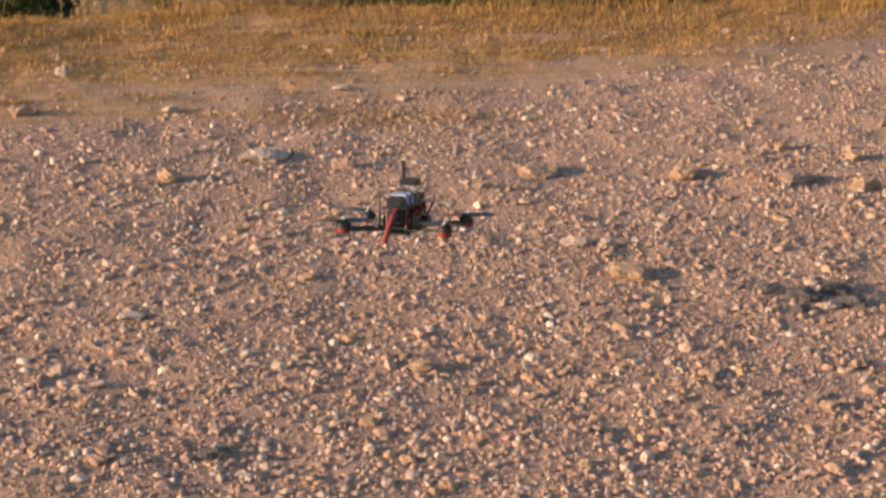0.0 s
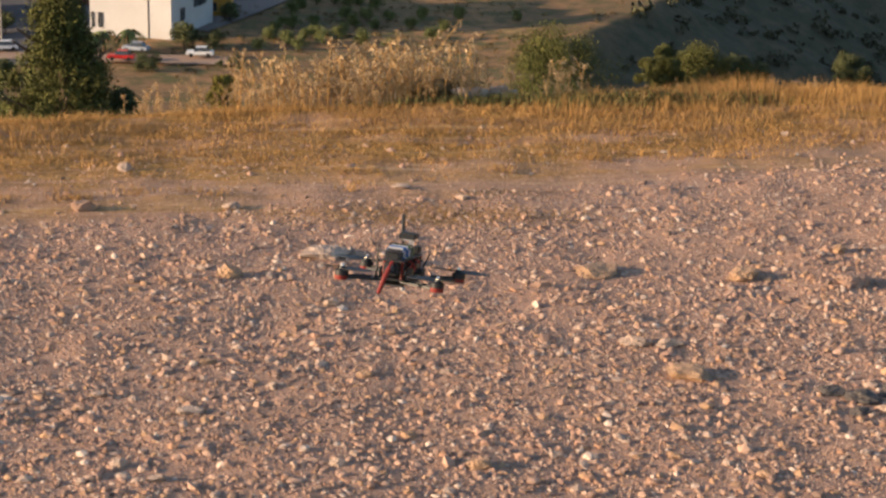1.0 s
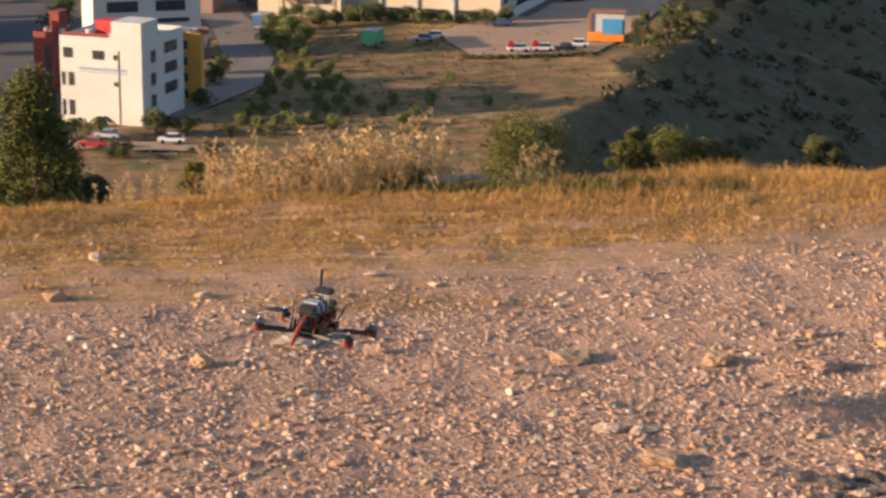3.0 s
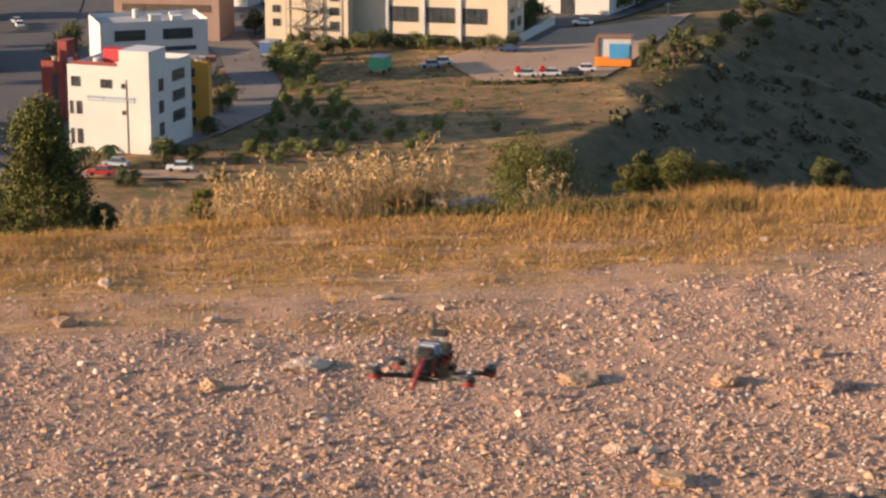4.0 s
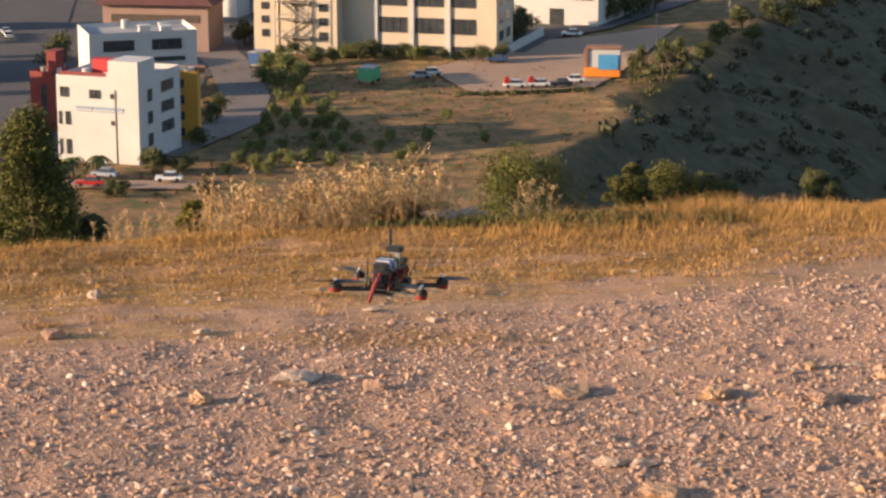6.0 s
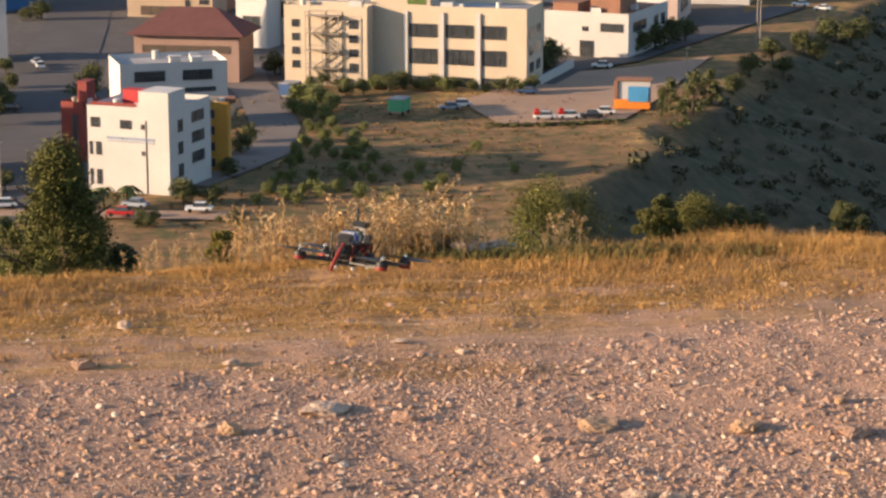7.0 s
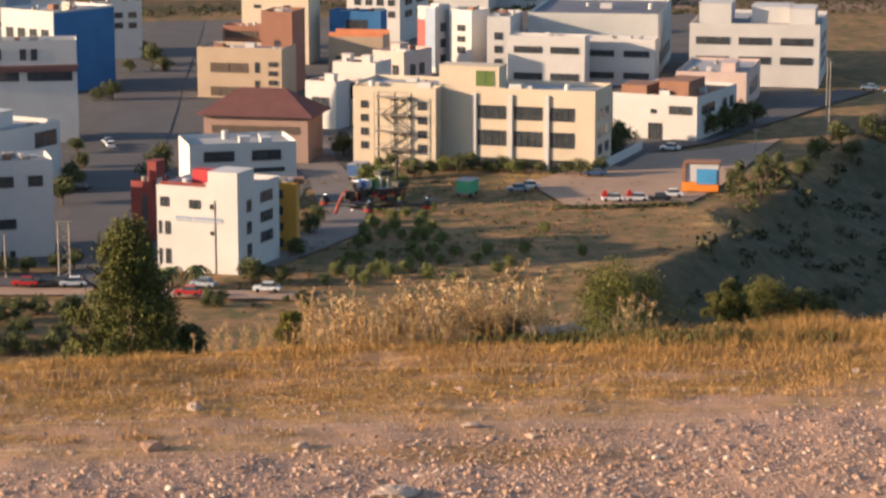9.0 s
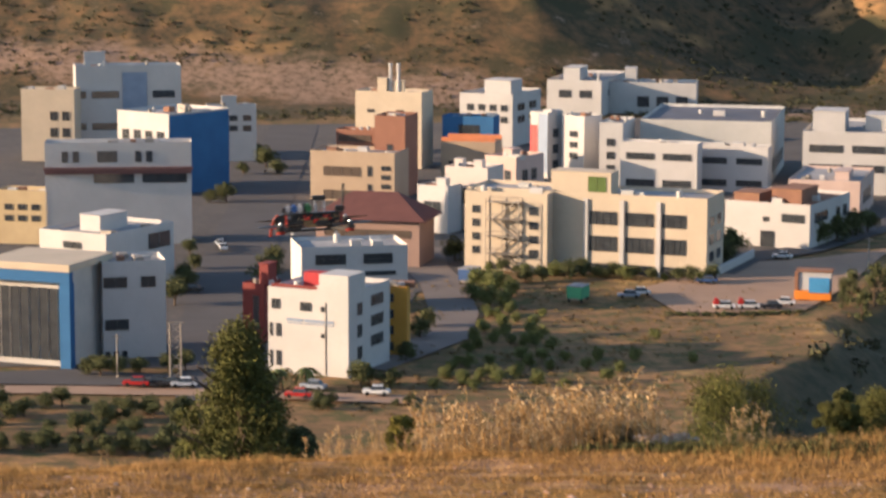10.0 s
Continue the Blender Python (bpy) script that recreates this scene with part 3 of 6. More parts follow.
building("long grey-white factory with blue centre panel", -101.9, 694.5, 78, 9.2, 29.2, 25.7, WHITE, ROOFGREY, "s .02 .1 .64 .73 1 1;s .14 .42 .64 .73 1 1;s .72 .95 .64 .73 1 1;s .02 .1 .3 .39 1 1;s .14 .42 .3 .39 1 1;s .44 .68 0 .93 1 1 8", "b .1 .1 .1 .2 4")
building("white and blue factory with tall blue flank", -67.2, 612.2, 38, 17.7, 21.6, 20.4, WHITE, ROOFGREY, "f .05 .95 .55 .8 4 1;s 0 1 0 .98 1 1 10;f .05 .95 .2 .4 3 1")
building("white shed with shaded windows", -64.9, 686.6, 80, 2.7, 13.6, 15.8, WHITE, ROOFGREY, "s .4 .95 .5 .85 2 2", "b .5 .3 .3 .3 3")
building("white warehouse with a brown roof edge", -84.7, 530.6, 84, 8.1, 31.0, 22.0, WHITE, ROOFGREY, "s .32 .62 .6 .72 1 1 4;s .65 .98 .6 .72 1 1 4;s .1 .25 .8 .93 2 1;s .35 .5 .8 .93 1 1;s .6 .75 .8 .93 2 1", "m")
building("yellowish block with small windows", -84.4, 530.6, 10, 11.2, 7.0, 11.8, OCHRELIGHT, ROOFGREY, "f .1 .9 .4 .8 3 2")
building("white house with a terrace on the roof", -63.2, 465.9, 30, 15.9, 21.5, 11.9, WHITE, ROOFGREY, "f .35 .65 .72 .85 1 1;s .6 .95 .6 .9 1 1", "b .3 .3 .3 .4 3")
building("grey and white workshop with a sheet roof", -55.7, 405.4, 76, 9.7, 10.4, 16.3, WHITE, ROOFGREY, "s .0 .4 .72 .85 1 1;s .6 .85 .72 .85 1 1;s .02 .42 .3 .42 1 1;s .0 .4 .02 .1 3 1")
building("curved glass showroom with a blue frame", -60.0, 398.4, 20, 14.7, 13.5, 15.9, GLASSB, ROOFGREY, "f .02 .98 .01 .88 8 1 9", "k")
# ---------------------------------------------------------------- roads, yards, vehicles and trees of the town
PAVING = material("worn_paving", (0.088, 0.08, 0.078), (0.064, 0.059, 0.058), 0.05, 0.95, fine=0.7, third=(0.15, 0.12, 0.1))
LANE = material("pale_worn_asphalt", (0.17, 0.142, 0.128), (0.13, 0.108, 0.1), 0.08, 0.95, fine=1.2)
CAR_RED = material("red_car_paint", (0.45, 0.03, 0.03), None, 0.5, 0.3)
CAR_DARK = material("dark_car_paint", (0.03, 0.032, 0.04), None, 0.5, 0.3)
CAR_WHITE = material("white_car_paint", (0.75, 0.75, 0.74), None, 0.5, 0.3)
CAR_GREY = material("grey_car_paint", (0.3, 0.34, 0.4), None, 0.5, 0.3)
CAR_BLUE = material("blue_paint", (0.04, 0.09, 0.22), None, 0.5, 0.4)
KIOSK_GREEN = material("green_sheet", (0.06, 0.3, 0.16), None, 0.4, 0.6)
RUBBER = material("black_rubber", (0.02, 0.02, 0.021), None, 2.0, 0.9)
BARN_ORANGE = material("orange_paint", (0.7, 0.22, 0.03), None, 0.3, 0.6)
STALL_BLUE = material("bright_blue_tarpaulin", (0.06, 0.27, 0.52), None, 0.5, 0.6)


def sheet(name, outline, mat, label, lift):
    """A paved area that lies on the land, with a thickness of its own."""
    bm = bmesh.new()
    vs = [bm.verts.new((x, y, 0)) for x, y in outline]
    bm.faces.new(vs)
    bm.normal_update()
    bmesh.ops.triangulate(bm, faces=bm.faces[:])
    bmesh.ops.subdivide_edges(bm, edges=bm.edges[:], cuts=5, use_grid_fill=True)
    for v in bm.verts:
        v.co.z = float(land(v.co.x, v.co.y)) + lift + 0.08
    bmesh.ops.recalc_face_normals(bm, faces=bm.faces[:])
    return tagged(part(name, bm, mat), label, "paving", kind="structure")


def strip(name, line, width, mat, label, lift):
    fine = []
    for (x0, y0), (x1, y1) in zip(line, line[1:]):
        n = max(2, int(math.hypot(x1 - x0, y1 - y0) / 6))
        fine += [(x0 + (x1 - x0) * k / n, y0 + (y1 - y0) * k / n) for k in range(n)]
    fine.append(line[-1])
    verts, faces = [], []
    for i, (x, y) in enumerate(fine):
        a, b = fine[max(i - 2, 0)], fine[min(i + 2, len(fine) - 1)]
        d = Vector((b[0] - a[0], b[1] - a[1])).normalized()
        for k in range(5):
            s = (k / 4 - 0.5) * width
            px, py = x - d.y * s, y + d.x * s
            verts.append((px, py, float(land(px, py)) + lift + 0.08))
    for i in range(len(fine) - 1):
        faces += [(i * 5 + k, i * 5 + k + 1, i * 5 + k + 6, i * 5 + k + 5) for k in range(4)]
    return tagged(mesh_object(name, verts, faces, mat), label, "road", kind="structure")


def car(x, y, turn, paint, label):
    c = new("car")
    c.matrix_world = pose(x, y, float(land(x, y)) + 0.5, 0, 0, turn)
    tagged(c, label, "car", "parked vehicles")
    bm = bmesh.new()
    box(bm, -0.85, 0.85, -2.1, 2.1, 0.3, 0.85, 0.12)
    part("body", bm, paint, c)
    bm = bmesh.new()
    vs = box(bm, -0.78, 0.78, -1.5, 0.9, 0.82, 1.45, 0.1)
    for v in bm.verts:
        if v.co.z > 1.2:
            v.co.x *= 0.85
            v.co.y = v.co.y * 0.75
    part("cabin", bm, WINDOW, c)
    bm = bmesh.new()
    box(bm, -0.62, 0.62, -1.05, 0.6, 1.44, 1.5, 0.02)
    part("roof", bm, paint, c)
    if "loaded" in label:
        bm = bmesh.new()
        box(bm, -0.7, 0.7, 0.95, 2.0, 0.86, 1.5, 0.05)
        box(bm, -0.5, 0.4, 1.1, 1.8, 1.5, 2.0, 0.05)
        part("load", bm, CAR_RED, c, "red load of goods")
    for sx in (-1, 1):
        for sy in (-1.3, 1.3):
            bm = bmesh.new()
            rod(bm, (sx * 0.68, sy, 0.32), (sx * 0.88, sy, 0.32), 0.32, n=14)
            part("wheel", bm, RUBBER, c)
    return c


def low_wall(x0, y0, x1, y1):
    d = Vector((x1 - x0, y1 - y0, 0))
    w = new("retaining_wall")
    w.matrix_world = pose(x0, y0, float(land(x0, y0)), 0, 0, math.degrees(math.atan2(d.y, d.x)))
    tagged(w, "pale concrete retaining wall beside the road", "wall", kind="structure")
    bm = bmesh.new()
    box(bm, 0, d.length, 0, 0.4, -1, 1.9, 0.04)
    part("panel", bm, GREYWHITE, w)
    bm = bmesh.new()
    box(bm, -0.05, d.length + 0.05, -0.06, 0.46, 1.9, 2.05, 0.03)
    part("coping", bm, WHITE, w)


def hedge(x0, y0, x1, y1):
    rng = np.random.default_rng(3)
    n = 70
    t = rng.uniform(0, 1, n)
    cs = [(x0 + (x1 - x0) * k + rng.normal(0, 0.3), y0 + (y1 - y0) * k + rng.normal(0, 0.4), float(land(x0 + (x1 - x0) * k, y0)) + 0.35) for k in t]
    v, f = leaf_cloud(rng, cs, rng.uniform(0.35, 0.75, n), 30, 0.2, 0.8)
    tagged(mesh_object("hedge", v, f, LEAF_DARK), "dark low hedge along the dirt yard", "hedge")


def stall(x, y):
    s = new("market_stall")
    s.matrix_world = pose(x, y, float(land(x, y)) + 0.4, 0, 0, -12)
    tagged(s, "orange and white sales cabin with a blue tarpaulin", "cabin")
    for name, b, m in (("base", (-3.6, 3.2, 0, 3, 0, 1.7), BARN_ORANGE), ("cabin_wall", (-2.9, 3.2, 0.6, 3.2, 1.7, 5.2), WHITE), ("roof", (-3.3, 3.5, 0.3, 3.6, 5.2, 5.6), ROOFRUST), ("side_post", (-3.6, -2.9, 0.3, 1.4, 1.7, 5.2), ROOFRUST), ("tarpaulin", (-0.9, 2.9, -0.15, 0.4, 1.4, 4.2), STALL_BLUE)):
        bm = bmesh.new()
        box(bm, *b, bevel=0.05)
        part(name, bm, m, s)


def kiosk(x, y, paint):
    s = new("box_truck")
    s.matrix_world = pose(x, y, float(land(x, y)) + 0.4, 0, 0, -25)
    tagged(s, "boxy truck body parked on the dry grass" if paint == KIOSK_GREEN else "blue lorry parked beside the lane", "truck")
    for name, b, m in (("cargo_box", (-1.6, 1.4, -1, 3, 0.8, 3.0), paint), ("roof", (-1.7, 1.5, -1.1, 3.1, 3.0, 3.15), ROOFGREY), ("chassis", (-1.2, 1.0, -1, 3, 0.5, 0.8), STEEL)):
        bm = bmesh.new()
        box(bm, *b, bevel=0.05)
        part(name, bm, m, s)
    for sx in (-1.3, 1.1):
        for sy in (-0.4, 2.4):
            bm = bmesh.new()
            rod(bm, (sx - 0.12, sy, 0.45), (sx + 0.12, sy, 0.45), 0.45, n=12)
            part("wheel", bm, RUBBER, s)


def pole(x, y, h):
    p = new("utility_pole")
    p.matrix_world = pose(x, y, float(land(x, y)) - 0.1)
    tagged(p, "slim grey wooden utility pole with a cross arm", "pole", "utility poles")
    bm = bmesh.new()
    rod(bm, (0, 0, 0), (0, 0, h), 0.16, 0.1)
    part("shaft", bm, STEEL, p)
    bm = bmesh.new()
    box(bm, -0.8, 0.8, -0.06, 0.06, h - 0.6, h - 0.45)
    part("cross_arm", bm, STEEL, p)


def pylon(x, y, h):
    p = new("lattice_pylon")
    p.matrix_world = pose(x, y, float(land(x, y)) - 0.1)
    tagged(p, "pale steel twin-post lattice pylon", "pylon")
    for sx in (-0.85, 0.85):
        bm = bmesh.new()
        rod(bm, (sx, 0, 0), (sx, 0, h), 0.15, 0.13)
        part("post", bm, STEEL, p)
    for k in range(7):
        for sx in (-0.85, 0.85):
            bm = bmesh.new()
            rod(bm, (-sx, 0, h * (k + 0.1) / 7.2), (sx, 0, h * (k + 1) / 7.2), 0.06)
            part("brace", bm, STEEL, p)
    bm = bmesh.new()
    box(bm, -1.3, 1.3, -0.1, 0.1, h, h + 0.25)
    part("cross_arm", bm, STEEL, p)


def leaf_cloud(rng, centres, radii, per, size, flat=1.0):
    """Small leaf quads scattered in the shells of clumps."""
    verts, faces = [], []
    for c, r in zip(centres, radii):
        d = rng.normal(size=(per, 3))
        d /= np.linalg.norm(d, axis=1)[:, None]
        p = np.asarray(c) + d * (r * rng.uniform(0.45, 1.08, (per, 1))) * np.array((1, 1, flat))
        u = rng.normal(size=(per, 3))
        u /= np.linalg.norm(u, axis=1)[:, None]
        w = np.cross(u, d + rng.normal(size=(per, 3)) * 0.5)
        w /= np.linalg.norm(w, axis=1)[:, None] + 1e-6
        s = size * rng.uniform(0.6, 1.4, (per, 1))
        o = len(verts)
        q = np.stack([p - u * s, p + w * s * 0.55, p + u * s, p - w * s * 0.55], 1).reshape(-1, 3)
        verts += q.tolist()
        faces += [(o + 4 * k, o + 4 * k + 1, o + 4 * k + 2, o + 4 * k + 3) for k in range(per)]
    return verts, faces


def tree_model(kind, seed):
    """A tree one metre tall: trunk, limbs and a crown of leaf clumps."""
    rng = np.random.default_rng(seed)
    t = new("tree")
    bm = bmesh.new()
    if kind == "palm":
        rod(bm, (0, 0, 0), (0.02, 0, 0.62), 0.05, 0.035)
        part("trunk", bm, BARK, t)
        verts, faces = [], []
        for k in range(26):
            a, up = k * 2.4, rng.uniform(-0.15, 0.5)
            d = np.array((math.cos(a), math.sin(a)))
            prev = None
            for i in range(6):
                f = i / 5
                p = np.array((*(d * 0.42 * f), 0.62 + up * f * 0.6 - 0.42 * f * f))
                wd = 0.06 * (1 - f * 0.8)
                n = np.array((-d[1], d[0], 0)) * wd
                verts += [(p - n).tolist(), (p + n - np.array((0, 0, 0.03))).tolist()]
                if i:
                    o = len(verts)
                    faces.append((o - 4, o - 3, o - 1, o - 2))
        crown = mesh_object("crown", verts, faces, LEAF_FAR, t)
        return t
    rod(bm, (0, 0, 0), (0, 0, 0.55), 0.035, 0.02, 6)
    limbs = 6
    for k in range(limbs):
        a = k * 2.4
        rod(bm, (0, 0, 0.22 + 0.05 * k), (0.22 * math.cos(a), 0.22 * math.sin(a), 0.42 + 0.06 * k), 0.015, 0.006, 5)
    part("trunk", bm, BARK, t)
    if kind == "pine":
        cs, rs = [], []
        for k in range(34):
            h = rng.uniform(0.12, 0.97)
            w = 0.36 * (1 - h) ** 0.75 + 0.03
            a = rng.uniform(0, 6.28)
            cs.append((w * math.cos(a) * rng.uniform(0.2, 1), w * math.sin(a) * rng.uniform(0.2, 1), h))
            rs.append(rng.uniform(0.07, 0.13))
        v, f = leaf_cloud(rng, cs, rs, 38, 0.03)
        mesh_object("crown", v, f, LEAF_DARK, t)
    else:
        cs, rs = [], []
        for k in range(20):
            d = rng.normal(size=3)
            d /= np.linalg.norm(d)
            r = rng.uniform(0.05, 0.3)
            cs.append((d[0] * r * 1.15, d[1] * r * 1.15, (0.44 if kind == "olive" else 0.5) + d[2] * r * 1.1))
            rs.append(rng.uniform(0.15, 0.24))
        v, f = leaf_cloud(rng, cs, rs, 95, 0.036)
        mesh_object("crown", v, f, LEAF_FAR if kind == "olive" else LEAF_DARK, t)
    return t


OLIVE, BROADLEAF, PINE, PALM = "olive", "broadleaf", "pine", "palm"
TREE_KINDS = {
    OLIVE: ("small round olive tree with grey-green crown", "tree", "olive grove", 0.95),
    BROADLEAF: ("dark green bushy tree on the valley floor", "tree", "valley trees", 1.0),
    PINE: ("dark green pine on the ravine edge", "pine tree", "ravine pines", 0.8),
    PALM: ("small palm with drooping fronds", "palm tree", "palms", 1.0)}
TREE_MODELS = {}


def plant(kind, x, y, h, turn):
    label, category, group, wide = TREE_KINDS[kind]
    variant = int(turn) % 3
    z = float(land(x, y)) - 0.05
    m = pose(x, y, z, 0, 0, turn) @ Matrix.Diagonal((h * wide * 1.15, h * wide * 1.15, h, 1))
    if (kind, variant) not in TREE_MODELS:
        t = TREE_MODELS[kind, variant] = tree_model(kind, 10 + variant + 7 * len(kind))
        tagged(t, label, category, group)
        t.matrix_world = m
        return t
    src = TREE_MODELS[kind, variant]
    made = copy_thing(src, Matrix())
    made.matrix_basis = m
    return made


PALE_ROCK = material("pale_limestone", (0.47, 0.35, 0.275), (0.38, 0.275, 0.21), 30, 0.9, fine=220, bump=0.9, bump_dist=0.006)
OCHRE_ROCK = material("ochre_stone", (0.43, 0.27, 0.16), (0.36, 0.225, 0.145), 30, 0.9, fine=220, bump=0.9, bump_dist=0.006)
BROWN_ROCK = material("brown_stone", (0.37, 0.235, 0.17), (0.30, 0.19, 0.14), 30, 0.9, fine=220, bump=0.9, bump_dist=0.006)
DARK_ROCK = material("dark_stone", (0.12, 0.1, 0.09), (0.08, 0.07, 0.065), 30, 0.9, fine=220, bump=0.9, bump_dist=0.006)
ROCK_COUNT, ROCK_SPOTS = [0], []


def rock(x, y, s, mat, label):
    ROCK_COUNT[0] += 1
    rng = random.Random(ROCK_COUNT[0])
    bm = bmesh.new()
    bmesh.ops.create_icosphere(bm, subdivisions=4, radius=1)
    flat = 0.3 if s > 0.08 else 0.42 if "fla" in label or "slab" in label else rng.uniform(0.48, 0.72)
    ROCK_SPOTS.append((x, y, s))
    off = Vector((rng.uniform(0, 50), rng.uniform(0, 50), 0))
    cuts = [(Vector((rng.gauss(0, 1), rng.gauss(0, 1), rng.gauss(0, 0.8))).normalized(), rng.uniform(0.5, 0.85)) for _ in range(7)]
    for v in bm.verts:
        p = v.co.copy()
        for n, d in cuts:
            over = p.dot(n) - d
            if over > 0:
                p -= n * over * 0.9
        p *= 1 + 0.24 * noise.noise(p * 1.6 + off) + 0.17 * noise.noise(p * 4.5 + off) + 0.07 * noise.noise(p * 11 + off)
        v.co = Vector((p.x * 0.58, p.y * rng.uniform(0.42, 0.44), p.z * 0.5 * flat)) * s
    ob = part("stone", bm, mat)
    ob.matrix_world = pose(x, y, float(land(x, y)) + 0.24 * s * flat, 0, 0, rng.uniform(-25, 25))
    tagged(ob, label + " lying on the gravel", "stone", "large stones")
    return ob


sheet("yard_paving", [(-77.2, 398.7), (-40.6, 398.0), (-32.9, 404.9), (-8.8, 404.5), (-5.3, 471.1), (3.2, 486.0), (6.0, 505.0), (54.0, 491.0), (59.3, 515.4), (111.6, 574.0), (147.4, 761.9), (96.4, 826.7), (21.1, 801.2), (-64.5, 786.3), (-147.1, 772.0)], PAVING, "grey worn paving between the buildings", 0.05)
sheet("dirt_yard", [(37.5, 475.3), (58.6, 508.6), (75.6, 514.2), (95.6, 527.9), (78.2, 479.1), (65.8, 449.8), (42.7, 449.7)], DIRT, "pale packed dirt yard with parked vehicles", 0.22)
strip("road", [(-32.9, 371.8), (-35.3, 400.2), (-38.1, 430.5), (-41.2, 471.8), (-42.6, 521.7), (-43.5, 582.9), (-45.0, 653.9), (-45.7, 725.7), (-46.7, 785.7)], 15, ASPHALT, "grey asphalt street between the factories", 0.14)
strip("road", [(-13.2, 397.5), (-6.1, 411.7), (0.0, 424.4), (2.1, 449.4), (0.1, 480.8), (-3.3, 501.8), (-4.7, 528.7)], 9, LANE, "pale worn asphalt lane beside the grove", 0.18)
strip("road", [(-81.5, 379.7), (-59.7, 379.8), (-36.9, 378.5), (-22.8, 375.4), (-3.9, 372.6)], 6, DIRT, "pale dusty road along the valley floor", 0.2)
strip("road", [(129.3, 608.9), (99.1, 562.2), (76.1, 526.0), (61.4, 513.0), (53.9, 495.5)], 9, ASPHALT, "grey asphalt road past the warehouses", 0.3)
sheet("parking_lot", [(-74.4, 383.9), (-76.1, 392.7), (-60.4, 396.1), (-39.4, 390.3), (-38.2, 382.4)], ASPHALT, "dark asphalt parking lot", 0.26)
plant(OLIVE, -1.3, 381.7, 2.5, 37)
plant(OLIVE, 0.4, 389.6, 2.7, 56)
plant(OLIVE, 2.5, 400.5, 2.4, 145)
plant(OLIVE, 4.3, 398.6, 3.1, 288)
plant(OLIVE, 5.7, 415.0, 3.0, 80)
plant(OLIVE, 7.4, 429.6, 2.8, 100)
plant(OLIVE, 9.7, 445.1, 2.5, 38)
plant(OLIVE, 8.4, 419.0, 2.5, 334)
plant(OLIVE, 10.5, 436.1, 3.0, 290)
plant(OLIVE, 12.3, 448.6, 3.0, 70)
plant(OLIVE, 7.6, 400.4, 2.6, 226)
plant(OLIVE, 3.1, 386.0, 3.0, 308)
plant(OLIVE, 13.0, 405.0, 3.1, 31)
plant(OLIVE, 13.9, 417.9, 2.8, 242)
plant(OLIVE, 16.0, 436.0, 2.8, 64)
plant(OLIVE, 13.8, 400.3, 2.7, 32)
plant(OLIVE, 18.5, 413.8, 3.1, 312)
plant(OLIVE, 11.2, 390.3, 2.8, 108)
plant(OLIVE, 15.0, 385.8, 3.1, 206)
plant(OLIVE, 15.2, 428.3, 3.1, 305)
plant(OLIVE, 25.5, 404.8, 2.8, 149)
plant(OLIVE, 31.6, 405.2, 2.8, 155)
plant(OLIVE, 28.5, 395.4, 2.4, 110)
plant(OLIVE, 26.0, 387.8, 3.0, 16)
plant(OLIVE, 17.9, 446.1, 2.3, 225)
plant(OLIVE, 5.8, 389.5, 2.6, 192)
plant(OLIVE, 18.8, 381.4, 2.7, 123)
plant(OLIVE, 8.8, 385.9, 3.2, 70)
plant(OLIVE, 1.4, 395.0, 2.7, 73)
plant(OLIVE, 4.1, 411.6, 2.9, 99)
plant(OLIVE, 5.2, 424.3, 2.6, 269)
plant(OLIVE, 6.5, 433.9, 2.6, 201)
plant(OLIVE, 8.2, 446.3, 3.1, 36)
plant(OLIVE, 9.2, 424.2, 2.4, 82)
plant(OLIVE, 10.8, 426.8, 3.0, 222)
plant(OLIVE, 13.1, 440.5, 2.5, 119)
plant(OLIVE, 11.5, 419.0, 2.5, 165)
plant(OLIVE, 12.2, 394.8, 2.3, 251)
plant(OLIVE, 15.4, 418.9, 3.1, 344)
plant(OLIVE, 16.2, 404.0, 3.0, 346)
plant(OLIVE, 17.3, 397.0, 2.3, 104)
plant(OLIVE, 17.0, 424.1, 3.2, 279)
plant(OLIVE, 7.6, 391.2, 2.7, 340)
plant(OLIVE, 5.2, 381.6, 2.9, 294)
plant(OLIVE, 19.9, 404.0, 2.6, 69)
plant(OLIVE, 23.2, 396.9, 2.7, 49)
plant(OLIVE, 36.4, 423.7, 2.6, 346)
plant(OLIVE, 41.1, 403.6, 2.6, 3)
plant(OLIVE, 7.1, 476.0, 5.5, 16)
plant(OLIVE, 10.0, 470.7, 6.0, 61)
plant(OLIVE, 8.7, 458.2, 5.0, 282)
plant(OLIVE, 12.9, 467.5, 4.5, 131)
plant(OLIVE, 5.4, 464.5, 4.5, 105)
plant(OLIVE, 11.2, 455.1, 4.5, 35)
plant(BROADLEAF, 16.1, 483.8, 4.0, 353)
plant(BROADLEAF, 19.4, 485.8, 3.5, 153)
plant(BROADLEAF, 24.6, 489.1, 4.5, 75)
plant(BROADLEAF, 27.5, 490.5, 3.0, 21)
plant(BROADLEAF, 31.0, 490.4, 3.0, 20)
plant(BROADLEAF, 35.3, 490.3, 2.5, 61)
plant(BROADLEAF, 45.8, 495.7, 4.0, 244)
plant(BROADLEAF, 48.9, 498.5, 5.0, 54)
plant(BROADLEAF, 51.9, 499.9, 4.5, 15)
plant(BROADLEAF, 60.9, 519.2, 7.0, 177)
plant(BROADLEAF, 57.3, 507.8, 6.0, 90)
plant(BROADLEAF, -47.8, 672.9, 7.0, 359)
plant(BROADLEAF, -52.3, 692.9, 6.0, 44)
plant(BROADLEAF, -56.2, 601.4, 4.0, 191)
plant(BROADLEAF, -52.4, 601.3, 6.0, 279)
plant(BROADLEAF, -52.7, 657.8, 4.0, 147)
